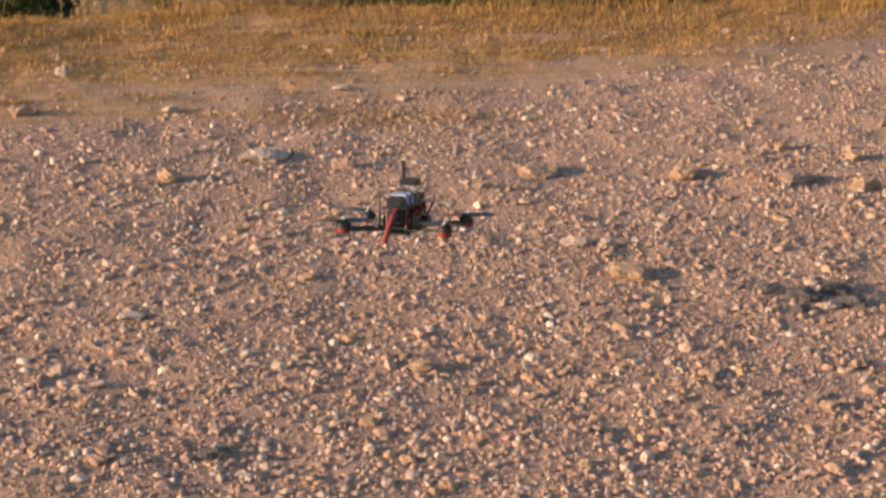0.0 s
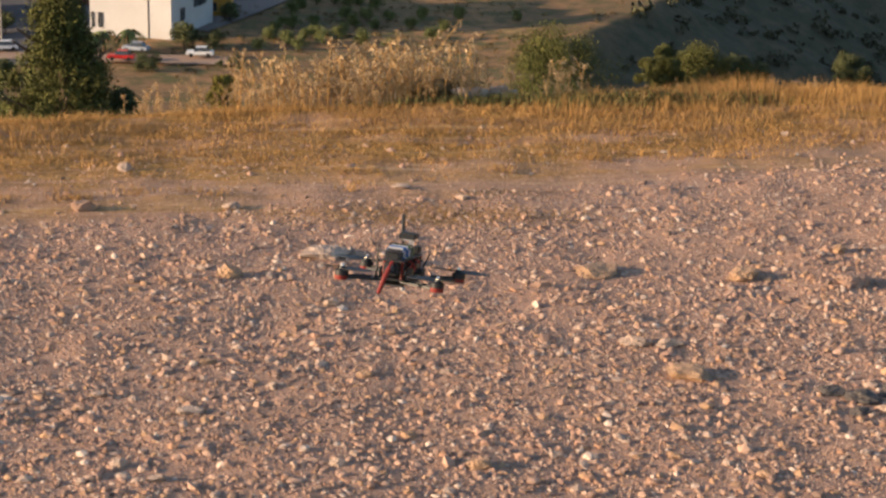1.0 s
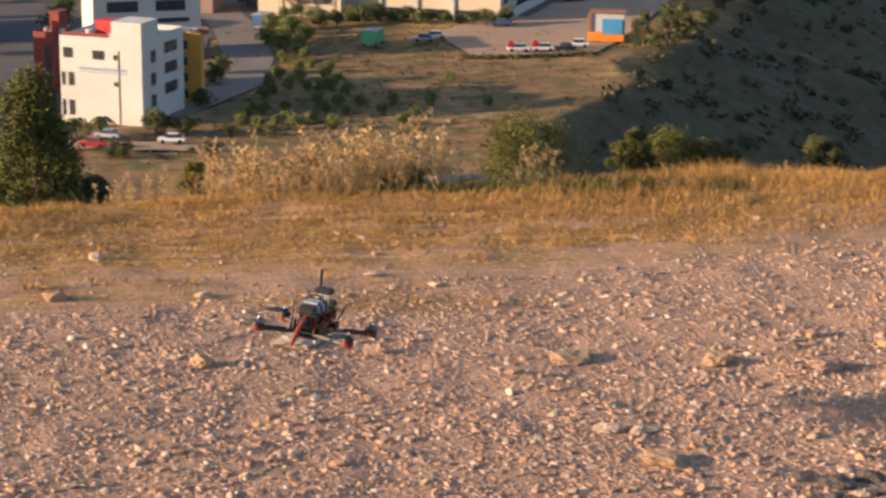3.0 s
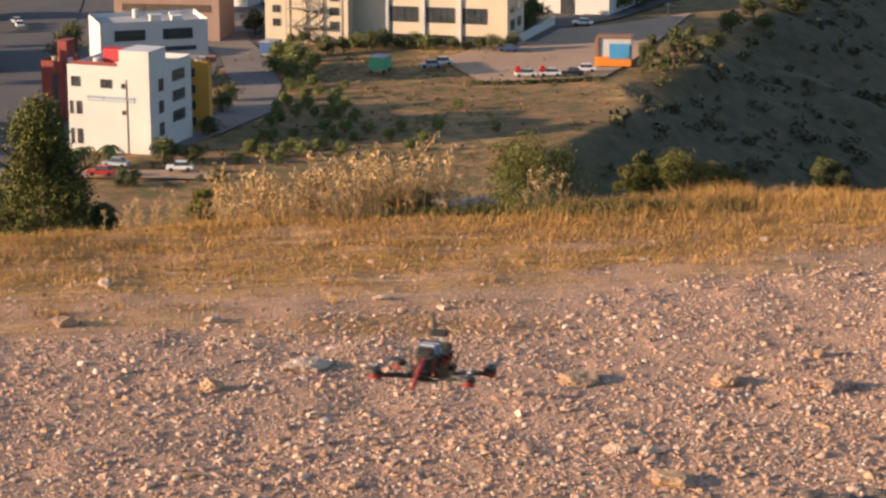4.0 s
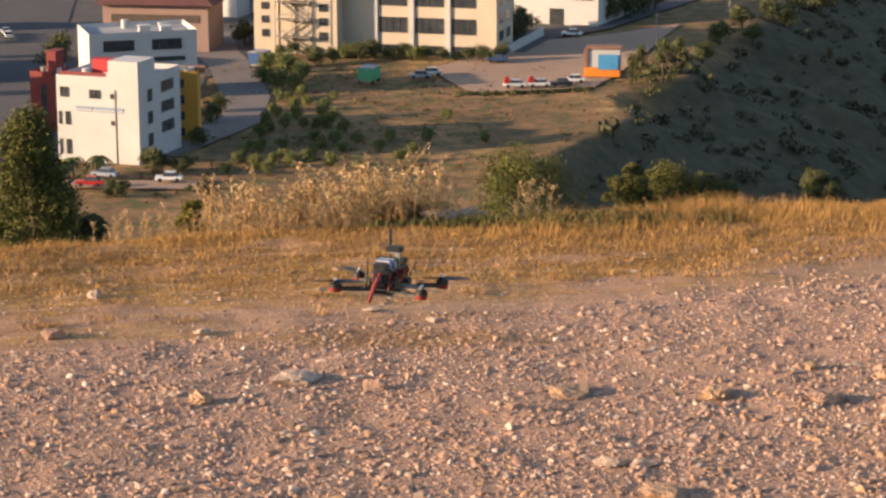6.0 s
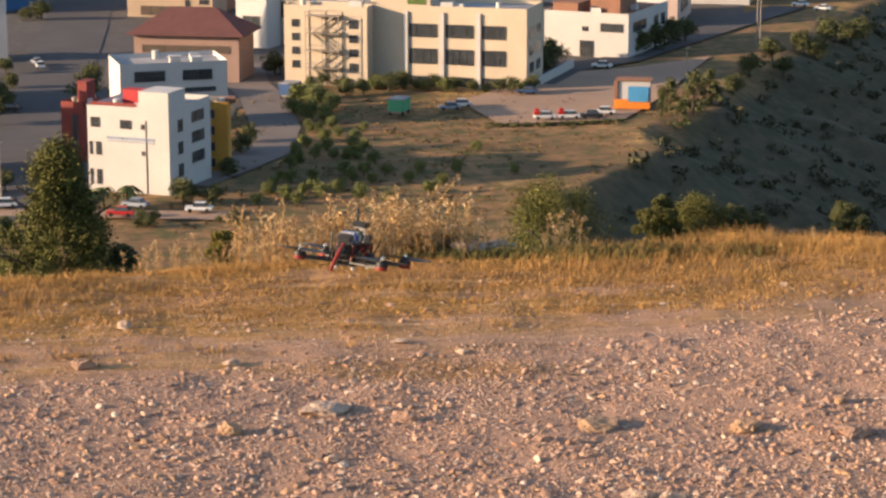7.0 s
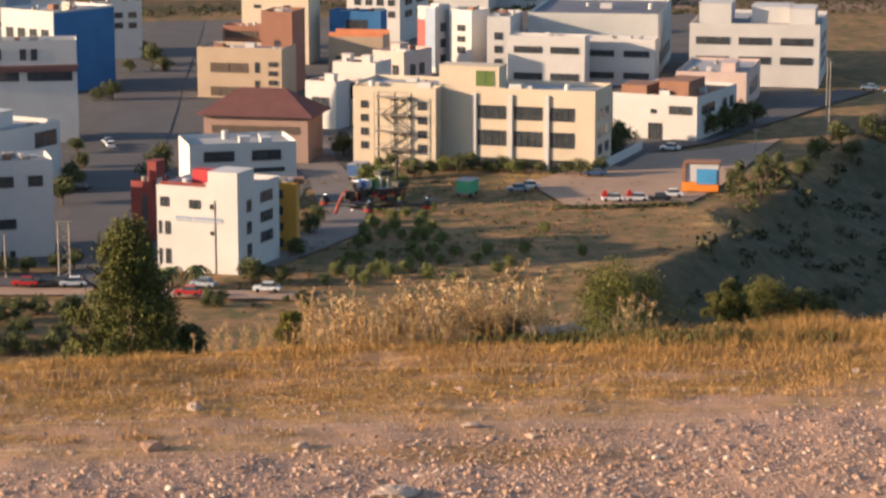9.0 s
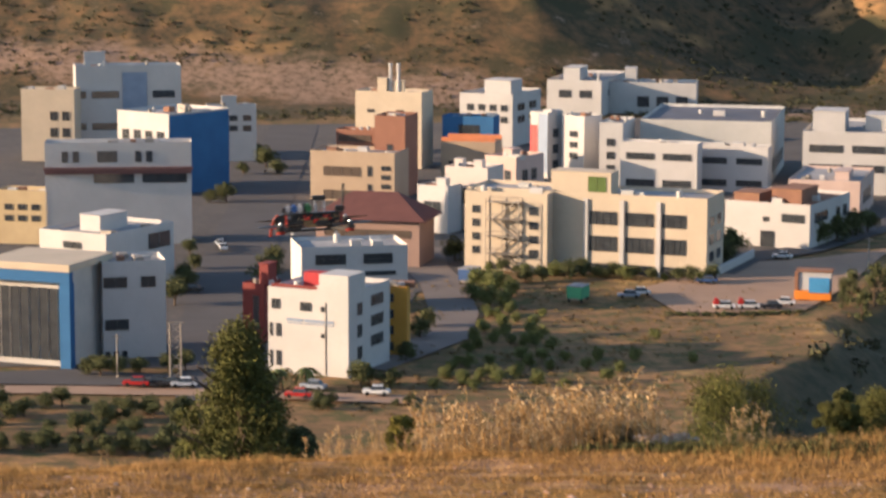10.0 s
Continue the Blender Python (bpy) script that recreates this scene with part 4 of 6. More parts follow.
plant(BROADLEAF, -43.7, 657.6, 5.0, 356)
plant(BROADLEAF, -49.4, 456.4, 6.0, 172)
plant(BROADLEAF, -48.9, 472.0, 5.0, 87)
plant(BROADLEAF, -50.8, 485.3, 4.0, 148)
plant(BROADLEAF, -52.9, 518.0, 4.0, 13)
plant(BROADLEAF, -50.0, 499.3, 4.0, 152)
plant(BROADLEAF, -3.9, 424.5, 4.6, 89)
plant(BROADLEAF, -2.5, 435.2, 4.2, 320)
plant(BROADLEAF, -8.2, 424.6, 4.0, 299)
plant(BROADLEAF, -6.0, 404.4, 4.0, 179)
plant(BROADLEAF, 2.4, 511.4, 6.0, 11)
plant(BROADLEAF, 80.7, 533.2, 7.0, 92)
plant(BROADLEAF, 85.3, 538.9, 7.0, 87)
plant(BROADLEAF, 89.7, 547.3, 7.0, 75)
plant(BROADLEAF, 84.1, 543.2, 6.0, 83)
plant(BROADLEAF, 94.1, 551.6, 6.0, 313)
plant(BROADLEAF, -34.6, 498.9, 6.0, 51)
plant(BROADLEAF, -34.3, 478.2, 7.0, 18)
plant(BROADLEAF, -12.7, 381.9, 5.0, 334)
plant(BROADLEAF, -11.5, 384.1, 4.0, 204)
plant(BROADLEAF, -8.3, 381.8, 4.0, 357)
plant(BROADLEAF, -54.2, 390.5, 4.0, 145)
plant(BROADLEAF, -56.2, 392.4, 4.0, 324)
plant(BROADLEAF, -51.5, 390.5, 4.0, 235)
plant(BROADLEAF, -48.3, 393.6, 3.5, 285)
plant(BROADLEAF, -43.9, 394.9, 3.5, 268)
plant(BROADLEAF, -41.3, 395.7, 4.0, 178)
plant(PINE, 79.1, 453.7, 9.0, 33)
plant(PINE, 75.4, 456.8, 7.0, 76)
plant(PINE, 75.3, 445.0, 6.0, 315)
plant(PINE, 83.5, 462.8, 8.0, 324)
plant(PINE, 72.8, 452.1, 4.0, 333)
plant(BROADLEAF, 84.4, 464.9, 5.0, 121)
plant(BROADLEAF, 91.7, 481.0, 5.0, 236)
plant(BROADLEAF, 99.1, 501.9, 6.0, 288)
plant(BROADLEAF, 106.7, 516.8, 6.0, 231)
plant(BROADLEAF, 116.0, 532.4, 6.0, 293)
plant(BROADLEAF, 126.0, 549.1, 7.0, 190)
plant(BROADLEAF, 133.1, 557.7, 7.0, 236)
plant(BROADLEAF, 76.3, 468.5, 4.0, 247)
plant(BROADLEAF, 107.5, 509.0, 5.0, 97)
plant(BROADLEAF, 119.7, 532.2, 6.0, 332)
plant(BROADLEAF, 140.1, 576.2, 6.0, 344)
plant(BROADLEAF, -63.2, 336.5, 3.7, 241)
plant(BROADLEAF, -64.6, 338.8, 1.9, 349)
plant(BROADLEAF, -48.5, 367.0, 2.0, 229)
plant(BROADLEAF, -48.6, 343.4, 3.6, 79)
plant(BROADLEAF, -65.7, 338.0, 1.6, 316)
plant(BROADLEAF, -62.8, 341.6, 3.3, 316)
plant(BROADLEAF, -48.6, 339.1, 2.0, 242)
plant(BROADLEAF, -55.5, 338.8, 3.3, 170)
plant(BROADLEAF, -53.5, 368.4, 1.7, 214)
plant(BROADLEAF, -50.6, 339.6, 2.9, 50)
plant(BROADLEAF, -55.1, 342.8, 2.8, 4)
plant(BROADLEAF, -39.7, 340.6, 1.8, 196)
plant(BROADLEAF, -54.4, 342.1, 2.3, 84)
plant(BROADLEAF, -50.3, 336.4, 1.8, 41)
plant(BROADLEAF, -46.4, 338.9, 2.7, 156)
plant(BROADLEAF, -39.2, 342.3, 1.7, 317)
plant(BROADLEAF, -63.1, 358.6, 3.4, 152)
plant(BROADLEAF, -43.5, 363.1, 3.5, 63)
plant(BROADLEAF, -63.5, 352.0, 2.3, 195)
plant(BROADLEAF, -38.0, 344.4, 1.6, 112)
plant(BROADLEAF, -50.6, 352.0, 3.2, 174)
plant(BROADLEAF, -67.5, 360.7, 3.5, 128)
plant(BROADLEAF, -41.4, 335.7, 3.0, 244)
plant(BROADLEAF, -49.2, 358.0, 3.6, 168)
plant(BROADLEAF, -39.2, 358.1, 3.5, 283)
plant(BROADLEAF, -48.5, 353.5, 1.9, 278)
plant(BROADLEAF, -55.7, 346.2, 1.9, 30)
plant(BROADLEAF, -61.9, 341.6, 2.0, 325)
plant(BROADLEAF, -55.8, 349.1, 2.4, 223)
plant(BROADLEAF, -65.9, 355.1, 3.7, 65)
plant(BROADLEAF, -47.7, 357.5, 2.3, 8)
plant(BROADLEAF, -65.0, 337.2, 3.4, 288)
plant(BROADLEAF, -40.2, 336.7, 1.9, 210)
plant(BROADLEAF, -51.8, 349.1, 3.7, 274)
plant(BROADLEAF, -38.0, 364.8, 3.0, 243)
plant(BROADLEAF, -43.5, 347.5, 3.4, 109)
plant(BROADLEAF, -38.3, 354.6, 2.9, 323)
plant(BROADLEAF, -46.1, 358.1, 2.1, 118)
plant(BROADLEAF, -45.7, 335.4, 3.6, 144)
plant(BROADLEAF, -53.7, 341.2, 2.2, 148)
plant(BROADLEAF, -70.0, 362.9, 2.8, 250)
plant(BROADLEAF, -48.8, 356.2, 3.7, 224)
plant(BROADLEAF, -65.9, 367.1, 3.7, 356)
plant(BROADLEAF, -37.8, 347.9, 2.3, 33)
plant(BROADLEAF, -61.5, 361.4, 3.6, 321)
plant(BROADLEAF, -44.3, 363.8, 2.1, 108)
plant(BROADLEAF, -38.5, 363.1, 3.3, 245)
plant(BROADLEAF, -48.4, 336.6, 2.2, 189)
plant(BROADLEAF, -65.7, 366.0, 1.7, 114)
plant(BROADLEAF, -67.1, 367.3, 3.8, 104)
plant(BROADLEAF, -38.5, 344.7, 3.2, 236)
plant(BROADLEAF, -35.9, 339.0, 3.2, 202)
plant(BROADLEAF, -44.7, 344.1, 2.8, 181)
plant(BROADLEAF, -61.4, 340.4, 2.7, 24)
plant(BROADLEAF, -60.8, 339.5, 2.2, 141)
plant(BROADLEAF, -44.5, 339.6, 2.3, 139)
plant(BROADLEAF, -57.0, 368.4, 3.5, 7)
plant(BROADLEAF, -38.1, 363.5, 1.9, 305)
plant(BROADLEAF, -42.4, 360.7, 2.8, 172)
plant(BROADLEAF, -46.2, 362.5, 3.4, 359)
plant(BROADLEAF, -43.5, 337.7, 3.7, 137)
plant(BROADLEAF, -39.4, 340.4, 2.9, 39)
plant(BROADLEAF, -46.3, 338.1, 2.3, 233)
plant(BROADLEAF, -38.6, 348.0, 1.7, 228)
plant(BROADLEAF, -58.1, 339.9, 3.1, 111)
plant(BROADLEAF, -38.6, 347.2, 2.3, 300)
plant(BROADLEAF, -37.8, 338.5, 3.5, 237)
plant(BROADLEAF, -45.0, 348.0, 2.8, 355)
plant(BROADLEAF, -59.1, 366.5, 3.2, 179)
plant(BROADLEAF, -50.0, 348.3, 2.1, 72)
plant(BROADLEAF, -17.8, 367.1, 2.3, 251)
plant(BROADLEAF, -17.0, 365.7, 2.2, 183)
plant(BROADLEAF, -19.0, 366.7, 1.9, 224)
plant(BROADLEAF, -18.7, 367.5, 1.2, 172)
plant(BROADLEAF, -16.7, 370.2, 2.3, 269)
plant(BROADLEAF, -5.3, 370.4, 1.7, 218)
plant(BROADLEAF, -18.5, 369.8, 2.4, 271)
plant(BROADLEAF, -4.5, 370.4, 2.0, 284)
plant(BROADLEAF, -7.1, 369.4, 1.4, 6)
plant(BROADLEAF, -4.0, 365.8, 1.5, 272)
rng = random.Random(41)
for k in range(20):
    x = 9.5 + 2.25 * k + rng.uniform(-0.8, 0.8)
    plant(BROADLEAF if k % 3 else OLIVE, x, 505.3 - 0.352 * (x - 4.8) - rng.uniform(3.5, 8), rng.uniform(2.0, 4.2), rng.randrange(360))
plant(PALM, -21.0, 382.1, 5.2, 147)
plant(PALM, -24.9, 381.3, 5.0, 226)
plant(PALM, -26.6, 380.5, 4.4, 303)
plant(PALM, 73.7, 533.4, 4.5, 116)
car(-47.4, 381.7, 85, CAR_RED, "small red car parked by the valley road")
car(-44.4, 382.1, 90, CAR_DARK, "dark car parked by the valley road")
car(-42.1, 381.6, 88, CAR_DARK, "dark grey car parked by the valley road")
car(-40.0, 381.1, 95, CAR_WHITE, "white car parked by the valley road")
car(-21.8, 372.9, 80, CAR_RED, "red car on the valley road")
car(-19.9, 379.1, 70, CAR_GREY, "blue-grey car parked before the white building")
car(-10.1, 375.1, 85, CAR_WHITE, "white car behind the shrubs")
car(51.3, 481.7, 80, CAR_BLUE, "dark blue car in the dirt yard")
car(70.1, 512.8, 70, CAR_WHITE, "silver car on the asphalt road")
car(62.7, 455.3, 85, CAR_WHITE, "white car in the dirt yard")
car(51.4, 452.5, 88, CAR_WHITE, "white pickup loaded with red goods")
car(55.9, 452.4, 88, CAR_WHITE, "white pickup loaded with red crates")
car(59.9, 451.7, 88, CAR_DARK, "dark pickup in the dirt yard")
car(34.8, 464.5, 95, CAR_GREY, "grey car on the dry grass")
car(37.1, 467.6, 95, CAR_WHITE, "white van on the dry grass")
car(-46.3, 523.3, 10, CAR_WHITE, "white car parked in the street")
car(-45.2, 657.6, 60, CAR_DARK, "dark car parked in the street")
car(-43.7, 668.9, 60, CAR_DARK, "black car parked in the street")
car(-47.6, 470.0, 80, CAR_DARK, "dark car at the street corner")
car(-47.3, 528.1, 20, CAR_GREY, "grey car parked in the street")
car(132.0, 607.3, 60, CAR_WHITE, "white van parked along the road")
car(135.2, 596.6, 60, CAR_WHITE, "white lorry parked along the road")
car(51.4, 495.6, 80, CAR_WHITE, "white van beside the shrubs")
stall(69.0, 461.3)
kiosk(24.8, 459.7, KIOSK_GREEN)
kiosk(4.8, 480.0, CAR_BLUE)
low_wall(53.2, 488.5, 64.6, 515.3)
hedge(40.5, 448.0, 64.9, 447.5)
pylon(-41.3, 381.6, 10.5)
pole(85.3, 497.7, 7.0)
pole(-51.3, 389.1, 7.5)
pole(108.2, 541.3, 16.0)
pole(107.2, 532.9, 16.0)
pole(86.1, 396.2, 6.5)
rock(0.371, 4.201, 0.045, OCHRE_ROCK, "rust-brown rounded stone")
rock(0.120, 4.211, 0.028, PALE_ROCK, "pale grey stone")
rock(0.517, 4.256, 0.026, PALE_ROCK, "pale angular stone")
rock(0.350, 4.731, 0.023, PALE_ROCK, "upright pale pebble")
rock(-0.267, 4.223, 0.033, PALE_ROCK, "pale blunt stone")
rock(-0.002, 3.839, 0.051, DARK_ROCK, "dark flat stone")
rock(0.734, 4.227, 0.023, OCHRE_ROCK, "yellowish pebble")
rock(0.150, 4.264, 0.021, PALE_ROCK, "white pebble")
rock(0.663, 4.237, 0.023, OCHRE_ROCK, "yellow flat pebble")
rock(0.254, 4.366, 0.029, OCHRE_ROCK, "orange pebble")
rock(-0.201, 4.151, 0.031, PALE_ROCK, "pale wedge stone")
rock(0.878, 4.129, 0.026, OCHRE_ROCK, "ochre stone")
rock(0.607, 5.304, 0.038, BROWN_ROCK, "brown blocky stone")
rock(0.130, 5.570, 0.107, PALE_ROCK, "broad pale slab")
rock(0.309, 5.504, 0.051, BROWN_ROCK, "brown pointed stone")
rock(0.747, 5.411, 0.098, OCHRE_ROCK, "tan lump of hardened soil")
rock(0.824, 4.668, 0.096, OCHRE_ROCK, "flat yellowish slab")
rock(1.060, 5.349, 0.070, OCHRE_ROCK, "ochre broken stone")
rock(1.478, 5.447, 0.045, OCHRE_ROCK, "orange stone with long shadow")
rock(1.324, 5.538, 0.034, OCHRE_ROCK, "ochre block")
rock(0.132, 5.199, 0.033, PALE_ROCK, "pale stone")
rock(-0.089, 5.408, 0.048, OCHRE_ROCK, "tan stone")
rock(-0.449, 5.989, 0.055, BROWN_ROCK, "brown stone")
rock(0.339, 6.167, 0.039, PALE_ROCK, "thin white flake")
rock(-0.093, 6.006, 0.040, PALE_ROCK, "pale block")
rock(1.431, 6.681, 0.024, PALE_ROCK, "white stone in the dry grass")
rock(0.486, 6.068, 0.031, PALE_ROCK, "pale pebble")
rock(0.755, 4.875, 0.058, PALE_ROCK, "flat pale slab")
rock(0.823, 4.860, 0.048, PALE_ROCK, "flat white flake")
rock(0.263, 3.961, 0.030, OCHRE_ROCK, "yellowish stone")
rock(0.316, 3.795, 0.032, OCHRE_ROCK, "ochre cobble")
rock(0.453, 3.876, 0.026, OCHRE_ROCK, "ochre stone")
rock(0.375, 3.684, 0.031, OCHRE_ROCK, "tan cobble")
rock(0.276, 3.695, 0.026, PALE_ROCK, "pale cobble")
rock(0.605, 3.751, 0.027, OCHRE_ROCK, "tan stone")
rock(1.066, 3.972, 0.032, OCHRE_ROCK, "tan cobble beside a cluster")
rock(1.087, 4.237, 0.021, PALE_ROCK, "upright pale pebble")
rock(1.167, 4.157, 0.035, BROWN_ROCK, "brown stone")
rock(1.296, 5.279, 0.076, BROWN_ROCK, "low flat brown ledge of rock")
rock(1.446, 5.211, 0.065, OCHRE_ROCK, "yellowish ledge of rock")
rock(-0.191, 3.813, 0.035, BROWN_ROCK, "brown cobble")
rock(-0.155, 4.508, 0.050, PALE_ROCK, "flat pale stone")
rock(-0.127, 4.783, 0.033, OCHRE_ROCK, "ochre pebble")
rock(-0.330, 4.606, 0.030, PALE_ROCK, "pale pebble")
rock(0.185, 4.708, 0.032, OCHRE_ROCK, "tan pebble")
rock(-0.368, 6.373, 0.038, PALE_ROCK, "white pebble in the grass")

for x, y, size, mat, label in ((1.09, 4.55, 0.05, DARK_ROCK, "dark grey flat stone"), (1.15, 4.52, 0.066, DARK_ROCK, "dark grey broken slab"), (1.21, 4.545, 0.06, DARK_ROCK, "dark flat stone"),
                               (1.185, 4.46, 0.04, PALE_ROCK, "pale stone among dark ones"), (1.235, 4.47, 0.05, DARK_ROCK, "dark grey stone"), (1.12, 4.45, 0.04, DARK_ROCK, "small dark flat stone")):
    rock(x, y, size, mat, label)


# ---------------------------------------------------------------- gravel
def gravel_material():
    m = bpy.data.materials.new("mixed_gravel")
    m.use_nodes = True
    nt = m.node_tree
    b = nt.nodes["Principled BSDF"]
    b.inputs["Roughness"].default_value, b.inputs["Specular IOR Level"].default_value = 0.85, 0.3
    ramp = nt.nodes.new("ShaderNodeValToRGB")
    ramp.color_ramp.interpolation = "CONSTANT"
    stops = ((0.0, (0.354, 0.215, 0.153)), (0.22, (0.398, 0.258, 0.188)), (0.40, (0.275, 0.172, 0.124)), (0.56, (0.383, 0.232, 0.132)), (0.67, (0.43, 0.310, 0.236)), (0.79, (0.17, 0.116, 0.09)), (0.88, (0.34, 0.19, 0.115)), (0.94, (0.54, 0.425, 0.34)))
    el = ramp.color_ramp.elements
    while len(el) < len(stops):
        el.new(0.5)
    for e_, (p, c) in zip(el, stops):
        e_.position, e_.color = p, (*c, 1)
    nt.links.new(nt.nodes.new("ShaderNodeNewGeometry").outputs["Random Per Island"], ramp.inputs[0])
    col = mix_node(nt, ramp_node(nt, noise_node(nt, 220, 3, 0.7), 0.5, 0.75), ramp.outputs[0], (0.3, 0.18, 0.125))
    nt.links.new(col, b.inputs["Base Color"])
    bump_node(nt, b, noise_node(nt, 500, 3, 0.7), 0.4, 0.002)
    return m


GRAVEL = gravel_material()
ICO = bmesh.new()
bmesh.ops.create_icosphere(ICO, subdivisions=1, radius=1)
ICO_V = np.array([v.co[:] for v in ICO.verts])
ICO_F = np.array([[v.index for v in f.verts] for f in ICO.faces])
ICO.free()
OCT_V = np.array([(1, 0, 0), (-1, 0, 0), (0, 1, 0), (0, -1, 0), (0, 0, 1), (0, 0, -1)], float)
OCT_F = np.array([(0, 2, 4), (2, 1, 4), (1, 3, 4), (3, 0, 4), (2, 0, 5), (1, 2, 5), (3, 1, 5), (0, 3, 5)])


def pebbles(name, label, rng, x, y, radius, V, F, mat, rough=0.28):
    n = len(x)
    P = np.repeat(V[None], n, 0) * (1 + rng.normal(0, rough, (n, len(V), 1)).clip(-0.5, 0.5))
    P *= np.stack([rng.uniform(0.75, 1.3, n), rng.uniform(0.6, 1.1, n), rng.uniform(0.35, 0.75, n)], 1)[:, None]
    a, tilt = rng.uniform(0, 6.283, n), rng.normal(0, 0.35, n)
    c, s = np.cos(tilt)[:, None], np.sin(tilt)[:, None]
    P = np.stack([P[..., 0], P[..., 1] * c - P[..., 2] * s, P[..., 1] * s + P[..., 2] * c], -1)
    c, s = np.cos(a)[:, None], np.sin(a)[:, None]
    P = np.stack([P[..., 0] * c - P[..., 1] * s, P[..., 0] * s + P[..., 1] * c, P[..., 2]], -1)
    P = P * radius[:, None, None] + np.stack([x, y, land(x, y) + radius * 0.12], 1)[:, None]
    faces = (F[None] + (np.arange(n) * len(V))[:, None, None]).reshape(-1, 3)
    ob = mesh_object(name, P.reshape(-1, 3).tolist(), faces.tolist(), mat, smooth=len(V) < 10)
    return tagged(ob, label, "gravel", kind="stuff")


def wedge(rng, n, r0, r1, a0=-11.5, a1=17.0):
    r, a = np.sqrt(rng.uniform(r0 * r0, r1 * r1, n)), np.radians(rng.uniform(a0, a1, n))
    return r * np.sin(a), r * np.cos(a)


def clear_of_rocks(x, y):
    ok = np.ones(len(x), bool)
    for rx, ry, s in ROCK_SPOTS:
        ok &= np.hypot((x - rx) / 0.5, (y - ry) / 0.42) > s
    return ok


def make_gravel():
    rng = np.random.default_rng(7)
    x, y = wedge(rng, 135000, 3.35, 6.9)
    far = np.hypot(x, y)
    keep = (fbm(x * 2.2, y * 2.2, 71) + 0.12 * (5.6 - far) + rng.uniform(-0.3, 0.3, len(x))) > 0.16
    keep &= (y - 0.25 * x < 6.0) | (rng.uniform(0, 1, len(x)) < 0.16)
    keep &= clear_of_rocks(x, y)
    x, y, far = x[keep], y[keep], far[keep]
    r = np.exp(rng.normal(math.log(0.0026), 0.6, len(x))).clip(0.0013, 0.0145) * (smooth(4.7, 3.6, far) * 0.12 + smooth(6.0, 4.6, far) * 0.12 + 0.84)
    k = r > 0.0034
    pebbles("gravel_stones", "mixed pink, ochre and white gravel stones", rng, x[k], y[k], r[k], ICO_V, ICO_F, GRAVEL, 0.17)
    pebbles("small_gravel", "small pink and white gravel stones", rng, x[~k], y[~k], r[~k], OCT_V, OCT_F, GRAVEL, 0.2)
    x, y = wedge(rng, 105000, 3.35, 6.6)
    keep = ((fbm(x * 3, y * 3, 77) + 0.1 * (5.6 - np.hypot(x, y))) > 0.3) & clear_of_rocks(x, y)
    x, y = x[keep], y[keep]
    pebbles("fine_gravel", "fine crushed stone and grit between the gravel", rng, x, y, rng.uniform(0.0011, 0.0026, len(x)), OCT_V, OCT_F, GRAVEL, 0.2)

    r, a = np.sqrt(rng.uniform(0.5, 70, 22000)), rng.uniform(-math.pi, math.pi, 22000)
    x, y = r * np.sin(a), r * np.cos(a)
    b = np.degrees(a)
    k = (y < edge_of_plateau(x)) & ((b < -11) | (b > 16.5) | (r < 3.4))
    pebbles("scattered_gravel", "scattered gravel stones over the rest of the plateau", rng, x[k], y[k], rng.uniform(0.004, 0.013, k.sum()), OCT_V, OCT_F, GRAVEL)


make_gravel()


def single_stones():
    rng = random.Random(17)
    shapes = []
    for k in range(10):
        bm = bmesh.new()
        bmesh.ops.create_icosphere(bm, subdivisions=1, radius=1)
        for v in bm.verts:
            v.co *= 1 + rng.uniform(-0.26, 0.26)
            v.co.z *= 0.62
        me = bpy.data.meshes.new("stone")
        bm.to_mesh(me), bm.free()
        me.materials.append((OCHRE_ROCK, PALE_ROCK, BROWN_ROCK, BROWN_ROCK, PALE_ROCK)[k % 5])
        shapes.append(me)
    for k in range(300):
        r, a = math.sqrt(rng.uniform(3.5 ** 2, 5.6 ** 2)), radians(rng.uniform(-6, 16.5))
        x, y, s = r * math.sin(a), r * math.cos(a), rng.uniform(0.005, 0.0105)
        o = new("stone", rng.choice(shapes))
        o.parent = ground
        o.matrix_local = pose(x, y, float(land(x, y)) + s * 0.3, rng.uniform(-20, 20), rng.uniform(-20, 20), rng.uniform(0, 360)) @ Matrix.Diagonal((s * rng.uniform(0.8, 1.4), s, s, 1))


single_stones()

# ---------------------------------------------------------------- dry grass and weeds on the edge
STRAW = material("dry_straw", (0.42, 0.235, 0.075), (0.31, 0.172, 0.056), 2.0, 0.8, island=0.35, fine=60)
STRAW_LOW = material("flattened_dry_grass", (0.40, 0.222, 0.072), (0.29, 0.162, 0.056), 2.0, 0.85, island=0.35, fine=60)
GREEN_GRASS = material("dark_green_grass", (0.13, 0.115, 0.035), (0.09, 0.085, 0.028), 2.0, 0.8, island=0.35, fine=60)
HUSK = material("pale_seed_husk", (0.44, 0.315, 0.175), (0.24, 0.16, 0.08), 4.0, 0.8, island=0.45, fine=80)


